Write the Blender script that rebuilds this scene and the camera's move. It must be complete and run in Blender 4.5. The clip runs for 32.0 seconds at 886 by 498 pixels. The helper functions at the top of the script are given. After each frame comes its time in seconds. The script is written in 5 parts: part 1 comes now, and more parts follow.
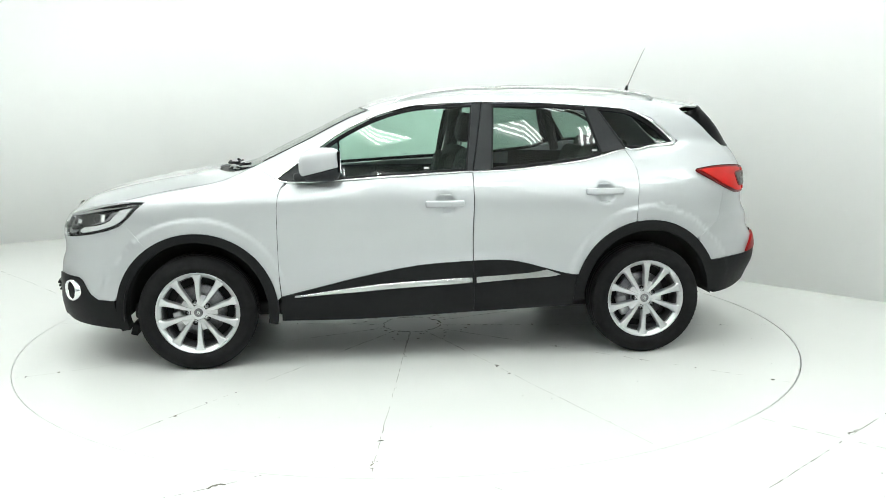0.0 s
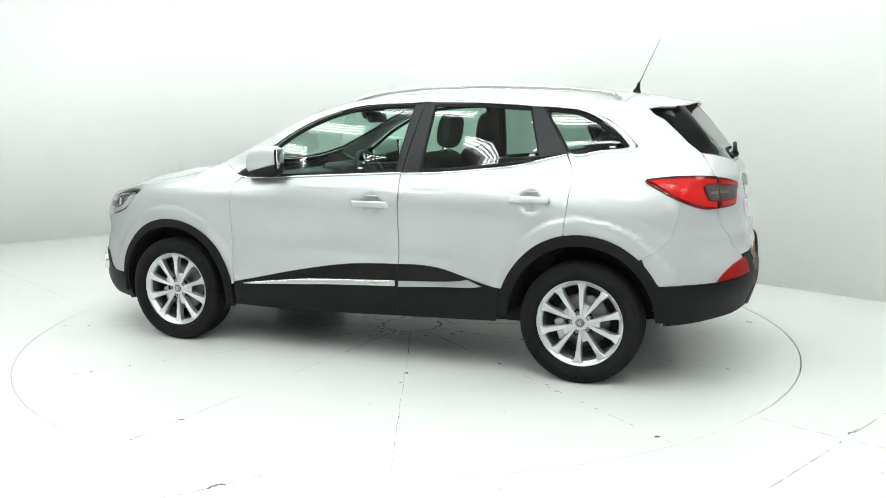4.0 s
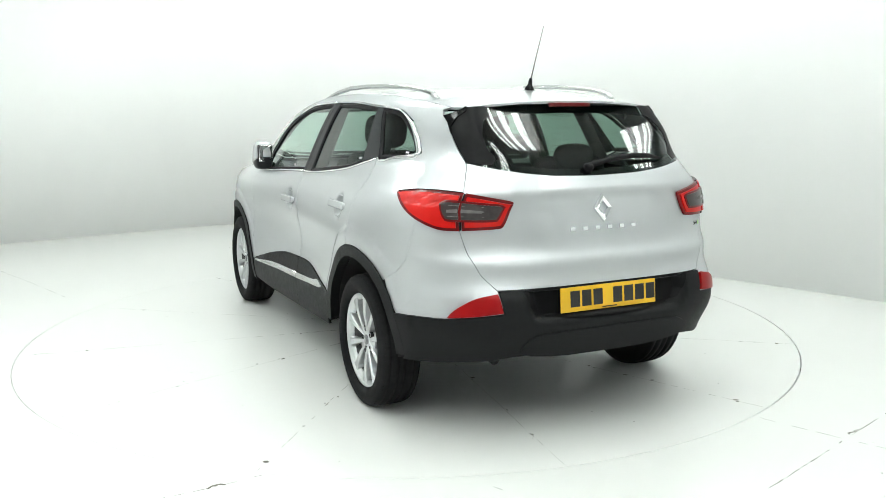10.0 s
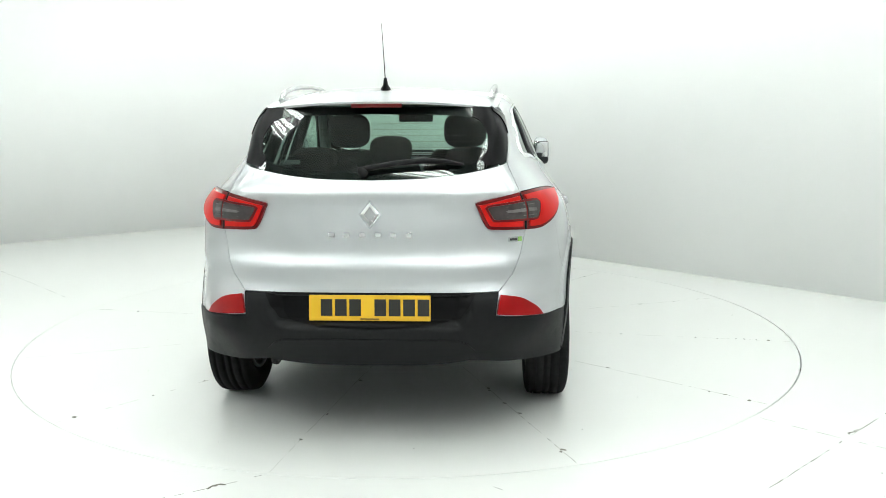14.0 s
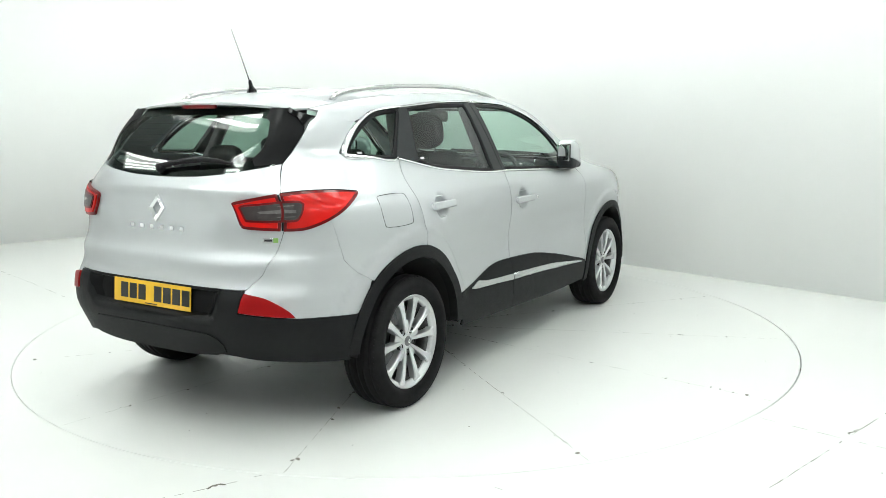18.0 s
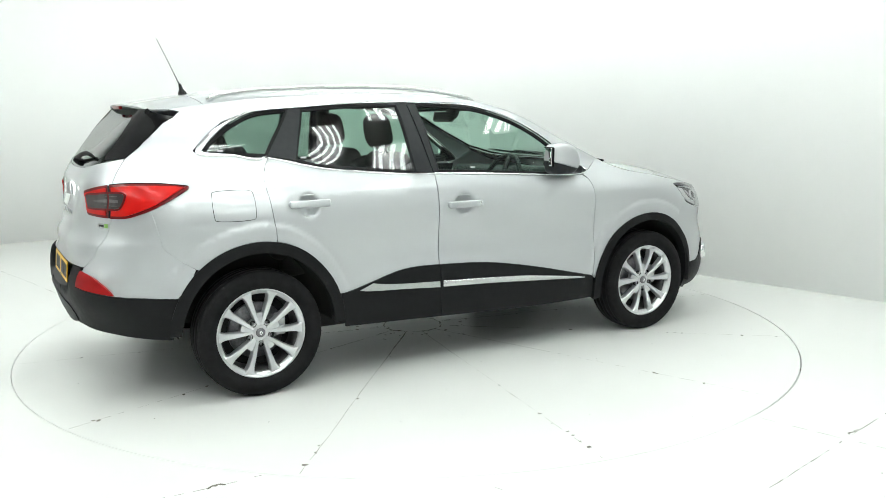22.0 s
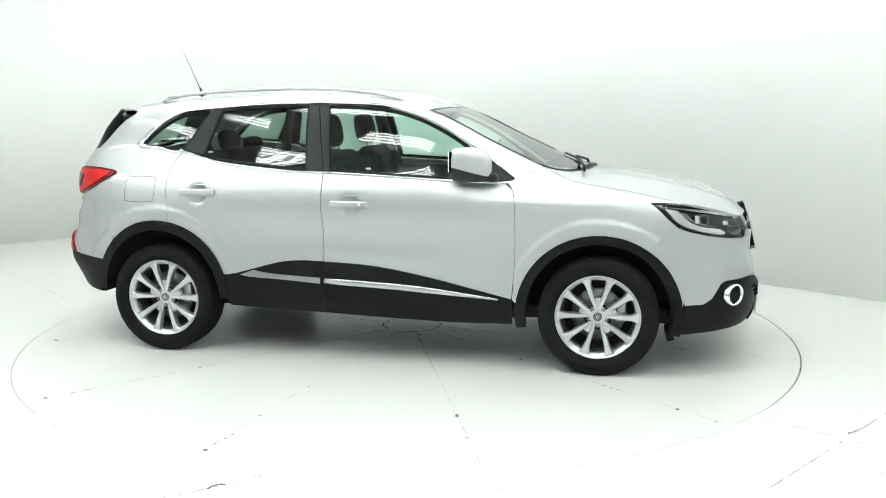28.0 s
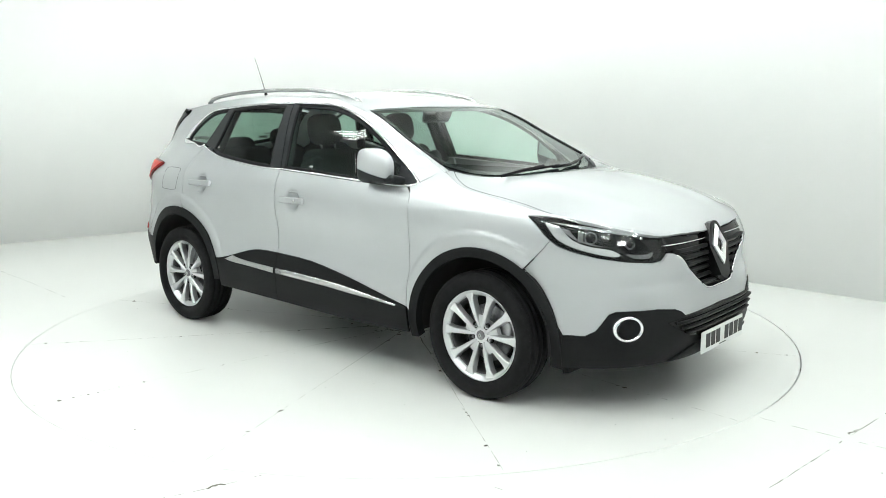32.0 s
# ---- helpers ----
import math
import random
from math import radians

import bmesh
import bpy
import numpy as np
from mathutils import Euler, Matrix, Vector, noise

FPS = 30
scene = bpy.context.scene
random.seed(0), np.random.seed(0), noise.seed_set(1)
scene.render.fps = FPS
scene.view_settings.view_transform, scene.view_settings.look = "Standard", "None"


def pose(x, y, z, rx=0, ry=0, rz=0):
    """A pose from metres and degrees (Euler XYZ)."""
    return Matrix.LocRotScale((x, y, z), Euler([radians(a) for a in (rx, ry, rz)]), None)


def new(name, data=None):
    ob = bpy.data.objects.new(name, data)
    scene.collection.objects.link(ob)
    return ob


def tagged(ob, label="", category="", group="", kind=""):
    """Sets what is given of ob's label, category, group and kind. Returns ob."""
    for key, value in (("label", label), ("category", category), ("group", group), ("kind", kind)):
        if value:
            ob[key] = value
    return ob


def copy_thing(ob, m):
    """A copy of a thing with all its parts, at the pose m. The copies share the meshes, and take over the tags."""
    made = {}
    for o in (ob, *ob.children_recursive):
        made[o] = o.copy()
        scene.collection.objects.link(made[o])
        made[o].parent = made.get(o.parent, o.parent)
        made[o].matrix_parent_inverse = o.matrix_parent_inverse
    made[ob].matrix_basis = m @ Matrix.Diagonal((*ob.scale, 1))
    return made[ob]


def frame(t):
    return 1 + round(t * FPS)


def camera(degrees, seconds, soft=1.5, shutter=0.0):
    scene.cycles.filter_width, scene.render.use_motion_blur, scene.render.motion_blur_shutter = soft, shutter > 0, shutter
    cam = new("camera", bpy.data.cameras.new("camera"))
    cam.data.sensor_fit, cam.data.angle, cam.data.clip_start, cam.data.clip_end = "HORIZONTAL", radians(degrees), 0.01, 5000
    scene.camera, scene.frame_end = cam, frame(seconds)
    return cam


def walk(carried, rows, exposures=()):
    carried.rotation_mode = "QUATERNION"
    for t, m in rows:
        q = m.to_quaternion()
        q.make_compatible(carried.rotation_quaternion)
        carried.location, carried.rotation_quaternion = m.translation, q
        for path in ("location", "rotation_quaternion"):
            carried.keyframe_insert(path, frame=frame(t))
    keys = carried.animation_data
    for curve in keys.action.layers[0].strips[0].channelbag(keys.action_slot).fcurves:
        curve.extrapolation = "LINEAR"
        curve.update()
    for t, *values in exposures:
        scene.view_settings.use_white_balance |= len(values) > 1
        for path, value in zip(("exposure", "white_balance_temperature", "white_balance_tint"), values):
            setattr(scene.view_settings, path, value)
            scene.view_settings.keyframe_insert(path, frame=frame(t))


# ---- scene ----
cam = camera(55.16, 32.0, soft=0.6)


# ---- camera ----
DISTANCE, HEIGHT = 5.7253, 1.4773
walk(cam, [(0.0, pose(0, -DISTANCE, HEIGHT, 90 - 9.4216, 0.3297, -2.2272)), (32.0, pose(0, -DISTANCE, HEIGHT, 90 - 9.4216, 0.3297, -2.2272))],
     exposures=[(0.0, 0.0), (32.0, 0.0)])


# ---- materials ----
def material(name, colour, rough=0.5, metal=0.0, coat=0.0, noise_scale=0.0, noise_amount=0.0, bump=0.0, bump_scale=200.0, rough_var=0.0, ior=1.5, emit=0.0, spec=0.5):
    m = bpy.data.materials.new(name)
    m.use_nodes = True
    n, l = m.node_tree.nodes, m.node_tree.links
    b = n["Principled BSDF"]
    b.inputs["Base Color"].default_value = (*colour, 1)
    b.inputs["Roughness"].default_value = rough
    b.inputs["Metallic"].default_value = metal
    b.inputs["Coat Weight"].default_value = coat
    b.inputs["Coat Roughness"].default_value = 0.03
    b.inputs["IOR"].default_value = ior
    b.inputs["Specular IOR Level"].default_value = spec
    if emit:
        b.inputs["Emission Color"].default_value = (*colour, 1)
        b.inputs["Emission Strength"].default_value = emit
    where = n.new("ShaderNodeTexCoord")
    if noise_amount:
        t = n.new("ShaderNodeTexNoise")
        t.inputs["Scale"].default_value, t.inputs["Detail"].default_value = noise_scale, 6
        l.new(where.outputs["Object"], t.inputs["Vector"])
        r = n.new("ShaderNodeMapRange")
        r.inputs["From Min"].default_value, r.inputs["From Max"].default_value = 0.3, 0.7
        r.inputs["To Min"].default_value, r.inputs["To Max"].default_value = 1 - noise_amount, 1 + noise_amount
        l.new(t.outputs["Fac"], r.inputs["Value"])
        mix = n.new("ShaderNodeVectorMath")
        mix.operation = "SCALE"
        mix.inputs[0].default_value = colour
        l.new(r.outputs["Result"], mix.inputs["Scale"])
        l.new(mix.outputs["Vector"], b.inputs["Base Color"])
        if rough_var:
            q = n.new("ShaderNodeMapRange")
            q.inputs["From Min"].default_value, q.inputs["From Max"].default_value = 0.3, 0.7
            q.inputs["To Min"].default_value, q.inputs["To Max"].default_value = rough - rough_var, rough + rough_var
            l.new(t.outputs["Fac"], q.inputs["Value"])
            l.new(q.outputs["Result"], b.inputs["Roughness"])
    if bump:
        t2 = n.new("ShaderNodeTexNoise")
        t2.inputs["Scale"].default_value, t2.inputs["Detail"].default_value = bump_scale, 3
        l.new(where.outputs["Object"], t2.inputs["Vector"])
        u = n.new("ShaderNodeBump")
        u.inputs["Strength"].default_value, u.inputs["Distance"].default_value = bump, 0.001
        l.new(t2.outputs["Fac"], u.inputs["Height"])
        l.new(u.outputs["Normal"], b.inputs["Normal"])
    return m


def glass(name, tint, gloss=1.0):
    m = bpy.data.materials.new(name)
    m.use_nodes = True
    n, l = m.node_tree.nodes, m.node_tree.links
    n.remove(n["Principled BSDF"])
    clear, shine, mix, edge = n.new("ShaderNodeBsdfTransparent"), n.new("ShaderNodeBsdfGlossy"), n.new("ShaderNodeMixShader"), n.new("ShaderNodeLayerWeight")
    clear.inputs["Color"].default_value = (*tint, 1)
    shine.inputs["Roughness"].default_value = 0.012
    edge.inputs["Blend"].default_value = 0.5
    power, scale = n.new("ShaderNodeMath"), n.new("ShaderNodeMath")
    power.operation, scale.operation = "POWER", "MULTIPLY_ADD"
    power.inputs[1].default_value = 4.5
    scale.inputs[1].default_value, scale.inputs[2].default_value = 0.9 * gloss, 0.06 * gloss
    l.new(edge.outputs["Facing"], power.inputs[0])
    l.new(power.outputs[0], scale.inputs[0])
    l.new(scale.outputs[0], mix.inputs[0])
    l.new(clear.outputs[0], mix.inputs[1])
    l.new(shine.outputs[0], mix.inputs[2])
    l.new(mix.outputs[0], n["Material Output"].inputs["Surface"])
    return m


PAINT = material("silver_paint", (0.510, 0.526, 0.542), 0.47, 0.78, 1.0, 1400, 0.06, 0.0)
PLASTIC = material("grained_black_plastic", (0.0095, 0.010, 0.0105), 0.5, 0, 0, 30, 0.15, 0.25, 900, 0.05, spec=0.13)
RECESS = material("smooth_black_recess", (0.004, 0.004, 0.0045), 0.35, 0, 0, 30, 0.1, spec=0.1)
GLOSS_BLACK = material("gloss_black_trim", (0.005, 0.005, 0.0055), 0.10, 0, 0.0, spec=0.16)
SEAL = material("black_rubber_seal", (0.008, 0.008, 0.009), 0.55, 0, 0, 60, 0.15, spec=0.15)
PILLAR = material("satin_black_pillar_film", (0.016, 0.018, 0.020), 0.42, 0, 0, 40, 0.08, spec=0.25)
CHROME = material("polished_chrome", (0.83, 0.84, 0.85), 0.07, 1.0)
SATIN = material("brushed_satin_chrome", (0.56, 0.57, 0.57), 0.27, 1.0, 0, 300, 0.05)
ALLOY = material("silver_alloy", (0.60, 0.61, 0.62), 0.30, 0.8, 0.6, 700, 0.06)
# barrel metal is silver; this dark tone stands for shade inside the wheel
BARREL = material("shade_dark_wheel_barrel", (0.085, 0.085, 0.087), 0.5, 0.6, 0, 60, 0.25)
STEEL = material("brake_steel", (0.22, 0.22, 0.23), 0.38, 1.0, 0, 80, 0.2)
RUBBER = material("tyre_rubber", (0.009, 0.009, 0.0095), 0.78, 0, 0, 25, 0.25, 0.3, 500, spec=0.16)
LINER = material("underbody_black", (0.010, 0.010, 0.011), 0.8, 0, 0, 20, 0.2)
CABIN = material("dark_cabin_trim", (0.020, 0.021, 0.023), 0.62, 0, 0, 40, 0.15, 0.2, 700)
CLOTH = material("charcoal_seat_cloth", (0.016, 0.016, 0.018), 0.85, 0, 0, 120, 0.25, 0.3, 1200)
PALE_TRIM = material("pale_grey_headlining", (0.42, 0.42, 0.41), 0.9, 0, 0, 60, 0.06)
GLASS_FRONT = glass("green_tinted_glass", (0.70, 0.88, 0.80))
GLASS_REAR = glass("privacy_tinted_glass", (0.44, 0.57, 0.51))
GLASS_SCREEN = glass("windscreen_glass", (0.76, 0.91, 0.84))
GLASS_HATCH = glass("tinted_tailgate_glass", (0.46, 0.60, 0.53))
LENS = glass("clear_lamp_lens", (0.93, 0.94, 0.94))
RED = material("red_lamp_lens", (0.52, 0.006, 0.004), 0.34, 0, 0.25, 8, 0.15, spec=0.16)
RED_DEEP = material("deep_red_lamp_lens", (0.13, 0.002, 0.003), 0.3, 0, 0.5, 8, 0.15, spec=0.16)
RED_DULL = material("dull_red_reflector", (0.27, 0.003, 0.004), 0.3, 0, 0.0, 8, 0.15, spec=0.2)
SMOKE = material("smoked_lamp_centre", (0.040, 0.034, 0.034), 0.3, 0.0, 0.4, 30, 0.3, spec=0.2)
LAMP_GREY = material("lamp_reflector", (0.74, 0.75, 0.76), 0.22, 0.45, 0.5, 40, 0.08)
YELLOW = material("yellow_plate", (0.72, 0.42, 0.012), 0.45, 0, 0.2, 12, 0.04)
WHITE_PLATE = material("white_plate", (0.72, 0.73, 0.72), 0.42, 0, 0.2, 12, 0.04)
INK = material("black_ink", (0.012, 0.012, 0.012), 0.5)
PALE_PRINT = material("pale_print", (0.55, 0.56, 0.56), 0.6)
DIM_PRINT = material("faint_sticker_print", (0.06, 0.062, 0.062), 0.6)
PALE_LAMP = material("grey_lamp_inner", (0.17, 0.16, 0.16), 0.25, 0.3, 0.2, 30, 0.2)
GREEN_PRINT = material("green_print", (0.22, 0.42, 0.10), 0.5)
HEATER = material("brown_heater_print", (0.10, 0.05, 0.025), 0.6)
WALL_WHITE = material("white_studio_wall", (0.94, 0.945, 0.94), 0.75, 0, 0, 0.8, 0.02, 0.05, 60)
FLOOR_WHITE = material("white_gloss_floor", (0.66, 0.665, 0.65), 0.30, 0, 0, 1.3, 0.02, 0.03, 12, 0.02)
BACK_GREY = material("grey_bounce_wall", (0.72, 0.725, 0.725), 0.8, 0, 0, 0.8, 0.04, 0.05, 60)
CEILING_GREY = material("grey_ceiling", (0.60, 0.605, 0.60), 0.8, 0, 0, 1.2, 0.06)
JOINT_GREY = material("grey_joint_line", (0.33, 0.325, 0.30), 0.9, 0, 0, 9, 0.6)
CRACK = material("dirty_joint", (0.12, 0.115, 0.10), 0.9, 0, 0, 9, 0.7)
GROOVE = material("turntable_gap", (0.05, 0.05, 0.045), 0.9)
TUBE = material("fluorescent_tube", (0.942, 1.0, 0.971), 0.4, emit=15.9)
FIXTURE = material("pale_enamel_fixture", (0.55, 0.55, 0.54), 0.35, 0, 0, 5, 0.03)


# ---- building helpers ----
def mesh_object(name, bm, mat, parent=None, label="", smooth_shade=True):
    me = bpy.data.meshes.new(name)
    bm.to_mesh(me)
    bm.free()
    me.materials.append(mat)
    if smooth_shade:
        me.polygons.foreach_set("use_smooth", [True] * len(me.polygons))
    ob = new(name, me)
    if parent:
        ob.parent = parent
    if label:
        ob["label"] = label
    return ob


def part(name, bm, mat, parent, label="", smooth_shade=True):
    """Links a bmesh as one mesh object under a thing or a part."""
    return mesh_object(name, bm, mat, parent, label, smooth_shade)


def box_bm(sx, sy, sz, m=None, bevel=0.0, seg=2):
    bm = bmesh.new()
    bmesh.ops.create_cube(bm, size=1, matrix=Matrix.Diagonal((sx, sy, sz, 1)))
    if bevel:
        bmesh.ops.bevel(bm, geom=bm.edges[:], offset=bevel, segments=seg, profile=0.5, affect="EDGES")
    if m is not None:
        bm.transform(m)
    return bm


def add_bm(bm, other):
    me = bpy.data.meshes.new("joined_piece")
    other.to_mesh(me)
    other.free()
    bm.from_mesh(me)
    bpy.data.meshes.remove(me)
    return bm


def lathe_bm(profile, seg=48, m=None):
    """Turns (radius, height) points round the z axis."""
    bm = bmesh.new()
    rings = []
    for r, h in profile:
        rings.append([bm.verts.new((r * math.cos(6.283185 * i / seg), r * math.sin(6.283185 * i / seg), h)) for i in range(seg)] if r > 1e-6 else [bm.verts.new((0, 0, h))])
    for a, b in zip(rings, rings[1:]):
        for i in range(seg):
            j = (i + 1) % seg
            if len(a) == 1 and len(b) > 1:
                bm.faces.new((a[0], b[i], b[j]))
            elif len(b) == 1 and len(a) > 1:
                bm.faces.new((a[i], a[j], b[0])[::-1])
            elif len(a) > 1:
                bm.faces.new((a[i], b[i], b[j], a[j]))
    bmesh.ops.recalc_face_normals(bm, faces=bm.faces[:])
    if m is not None:
        bm.transform(m)
    return bm


def tube_bm(path, radius, seg=10, taper=None):
    """Round bar along a path; taper gives a radius for each point."""
    bm = bmesh.new()
    rings = []
    n = len(path)
    pts = [Vector(p) for p in path]
    for i, p in enumerate(pts):
        d = (pts[min(i + 1, n - 1)] - pts[max(i - 1, 0)]).normalized()
        side_way = d.cross(Vector((0, 0, 1)))
        if side_way.length < 1e-4:
            side_way = d.cross(Vector((1, 0, 0)))
        side_way.normalize()
        up = side_way.cross(d)
        r = taper[i] if taper else radius
        rings.append([bm.verts.new(p + (side_way * math.cos(6.283185 * k / seg) + up * math.sin(6.283185 * k / seg)) * r) for k in range(seg)])
    for a, b in zip(rings, rings[1:]):
        for k in range(seg):
            j = (k + 1) % seg
            bm.faces.new((a[k], a[j], b[j], b[k]))
    bm.faces.new(rings[0][::-1])
    bm.faces.new(rings[-1])
    bmesh.ops.recalc_face_normals(bm, faces=bm.faces[:])
    return bm


# ---- the studio ----
def prism_bm(corners, z0, z1):
    bm = bmesh.new()
    lo = [bm.verts.new((x, y, z0)) for x, y in corners]
    hi = [bm.verts.new((x, y, z1)) for x, y in corners]
    bm.faces.new(lo[::-1])
    bm.faces.new(hi)
    n = len(corners)
    for i in range(n):
        j = (i + 1) % n
        bm.faces.new((lo[i], lo[j], hi[j], hi[i]))
    bmesh.ops.recalc_face_normals(bm, faces=bm.faces[:])
    return bm


CEILING_Z = 4.5
# plan of the room, clockwise from the back corner
ROOM = [(-1.505, 6.01), (5.6, -1.73), (6.6, -9.5), (-7.2, -9.5), (-7.8, 1.68)]
TABLE_R = 2.488


def arc_corner(a, b, c, radius, n=14):
    """Points of a rounded inner corner at b."""
    a, b, c = Vector(a), Vector(b), Vector(c)
    u, w = (a - b).normalized(), (c - b).normalized()
    half = u.angle(w) / 2
    back = radius / math.tan(half)
    centre = b + (u + w).normalized() * radius / math.sin(half)
    p, q = b + u * back, b + w * back
    a0, a1 = math.atan2(p.y - centre.y, p.x - centre.x), math.atan2(q.y - centre.y, q.x - centre.x)
    while a1 - a0 > math.pi:
        a1 -= 2 * math.pi
    while a1 - a0 < -math.pi:
        a1 += 2 * math.pi
    return [(centre.x + radius * math.cos(a0 + (a1 - a0) * i / n), centre.y + radius * math.sin(a0 + (a1 - a0) * i / n)) for i in range(n + 1)]


def wall_run(name, pts, label, thick=0.15, mat=None):
    bm = bmesh.new()
    cols = []
    n = len(pts)
    for i, (x, y) in enumerate(pts):
        d = Vector(pts[min(i + 1, n - 1)]) - Vector(pts[max(i - 1, 0)])
        out = Vector((-d.y, d.x)).normalized() * thick
        cols.append([bm.verts.new((x, y, -0.02)), bm.verts.new((x, y, CEILING_Z)), bm.verts.new((x + out.x, y + out.y, CEILING_Z)), bm.verts.new((x + out.x, y + out.y, -0.02))])
    for a, b in zip(cols, cols[1:]):
        for k in range(4):
            j = (k + 1) % 4
            bm.faces.new((a[k], a[j], b[j], b[k]))
    bm.faces.new(cols[0])
    bm.faces.new(cols[-1][::-1])
    bmesh.ops.recalc_face_normals(bm, faces=bm.faces[:])
    ob = mesh_object(name, bm, mat or WALL_WHITE)
    return tagged(ob, label, "wall", kind="structure")


corner = arc_corner(ROOM[4], ROOM[0], ROOM[1], 1.76, 24)
wall_run("wall_back", [ROOM[4]] + corner + [ROOM[1]], "white studio backdrop wall with a rounded corner")
# the next three walls are out of view, added to bounce light back
wall_run("wall_east", [ROOM[1], ROOM[2]], "unseen white side wall added to close the room and bounce light")
wall_run("wall_south", [ROOM[2], ROOM[3]], "unseen grey wall added behind the camera to bounce light", mat=BACK_GREY)
wall_run("wall_west", [ROOM[3], ROOM[4]], "unseen white side wall added to close the room and bounce light")

hull = [(-8.0, -10.0), (7.2, -10.0), (7.2, 6.4), (-8.0, 6.4)]
tagged(mesh_object("ceiling", prism_bm(hull, CEILING_Z, CEILING_Z + 0.1), CEILING_GREY, smooth_shade=False), "dull grey studio ceiling above the light banks", "ceiling", kind="structure")

# floor: a sheet with a round opening for the turntable
bm = bmesh.new()
N = 192
# opening moved off centre; the wider gap at front right stands for shadow
inner = [bm.verts.new(((TABLE_R + 0.0033) * math.cos(6.283185 * i / N) + 0.0018, (TABLE_R + 0.0033) * math.sin(6.283185 * i / N) - 0.0020, 0)) for i in range(N)]
pit = [bm.verts.new((v.co.x, v.co.y, -0.06)) for v in inner]
outer = []
for i in range(N):
    a = 6.283185 * i / N
    c, s = math.cos(a), math.sin(a)
    k = min((7.2 if c > 0 else 8.0) / max(abs(c), 1e-6), (6.4 if s > 0 else 10.0) / max(abs(s), 1e-6))
    outer.append(bm.verts.new((c * k, s * k, 0)))
for i in range(N):
    j = (i + 1) % N
    bm.faces.new((inner[i], outer[i], outer[j], inner[j]))
    bm.faces.new((pit[i], inner[i], inner[j], pit[j]))
bmesh.ops.recalc_face_normals(bm, faces=bm.faces[:])
floor = tagged(mesh_object("floor", bm, FLOOR_WHITE, smooth_shade=False), "scuffed white painted studio floor with slight gloss", "floor", kind="structure")
tagged(mesh_object("turntable_pit", lathe_bm([(0, -0.062), (2.6, -0.062)], 64), GROOVE), "dark pit under the turntable", "floor", kind="structure")

def jagged_strip(bm, a, b, width, rng, breaks=0.25, z=0.0012, step=0.035):
    """Broken dirty joint from a to b, lying on the floor."""
    a, b = Vector(a), Vector(b)
    d = (b - a)
    n = max(2, int(d.length / step))
    u = d.normalized()
    w = Vector((-u.y, u.x))
    drift = 0.0
    last = None
    for i in range(n + 1):
        drift = drift * 0.8 + rng.uniform(-1, 1) * width * 0.5
        p = a + d * i / n + w * drift
        h = width * rng.uniform(0.25, 1.0) * (2.2 if rng.random() < 0.05 else 1)
        row = (bm.verts.new((p.x + w.x * h / 2, p.y + w.y * h / 2, z)), bm.verts.new((p.x - w.x * h / 2, p.y - w.y * h / 2, z)))
        if last and rng.random() > breaks:
            bm.faces.new((last[0], last[1], row[1], row[0]))
        last = row


def chip(bm, x, y, size, rng, z=0.0014):
    pts = []
    k = rng.randint(5, 8)
    turn, long = rng.uniform(0, 3.14), rng.uniform(0.35, 0.8)
    for i in range(k):
        q = 6.283185 * i / k
        r = size * rng.uniform(0.5, 1.0)
        px, py = r * math.cos(q), r * math.sin(q) * long
        pts.append(bm.verts.new((x + px * math.cos(turn) - py * math.sin(turn), y + px * math.sin(turn) + py * math.cos(turn), z)))
    bm.faces.new(pts)


# dirty joints and chips in the fixed floor
rng = random.Random(11)
for pts, width, gaps in (((((1.339, -2.693), (2.022, -2.105), (3.111, -1.156)), 0.006, 0.35), (((1.664, -1.899), (1.925, -2.17), (2.434, -2.642)), 0.004, 0.5), (((-1.115, -2.703), (-0.621, -2.427)), 0.005, 0.4), (((0.247, -2.518), (0.346, -2.61)), 0.004, 0.5), (((-4.343, 2.769), (-3.262, 1.585), (-2.759, 1.007)), 0.005, 0.55))):
    bm = bmesh.new()
    for p, q in zip(pts, pts[1:]):
        jagged_strip(bm, p, q, width, rng, gaps)
    tagged(part("joint", bm, CRACK, floor, "broken dirty joint in the floor paint", False), kind="stuff")
for pts in (((1.983, -2.128), (2.051, -2.067)), ((-0.812, -2.551), (-0.752, -2.508))):
    bm = bmesh.new()
    jagged_strip(bm, pts[0], pts[1], 0.022, rng, 0.05, z=0.0016, step=0.012)
    part("chip", bm, CRACK, floor, "dark chip where the paint broke away", False)
bm = bmesh.new()
for _ in range(60):
    q, r = rng.uniform(0, 6.28), rng.uniform(TABLE_R + 0.05, 4.6)
    chip(bm, r * math.cos(q), r * math.sin(q), rng.uniform(0.002, 0.008), rng)
tagged(part("paint_chips", bm, CRACK, floor, "small chips in the white paint", False), kind="stuff")

# turntable disc
table = tagged(mesh_object("turntable", lathe_bm([(0, 0), (TABLE_R * 0.5, 0), (TABLE_R - 0.003, 0), (TABLE_R, -0.003), (TABLE_R, -0.05), (0, -0.05)], 192), FLOOR_WHITE, smooth_shade=False),
               "round white painted car turntable with cracked radial joints", "turntable")


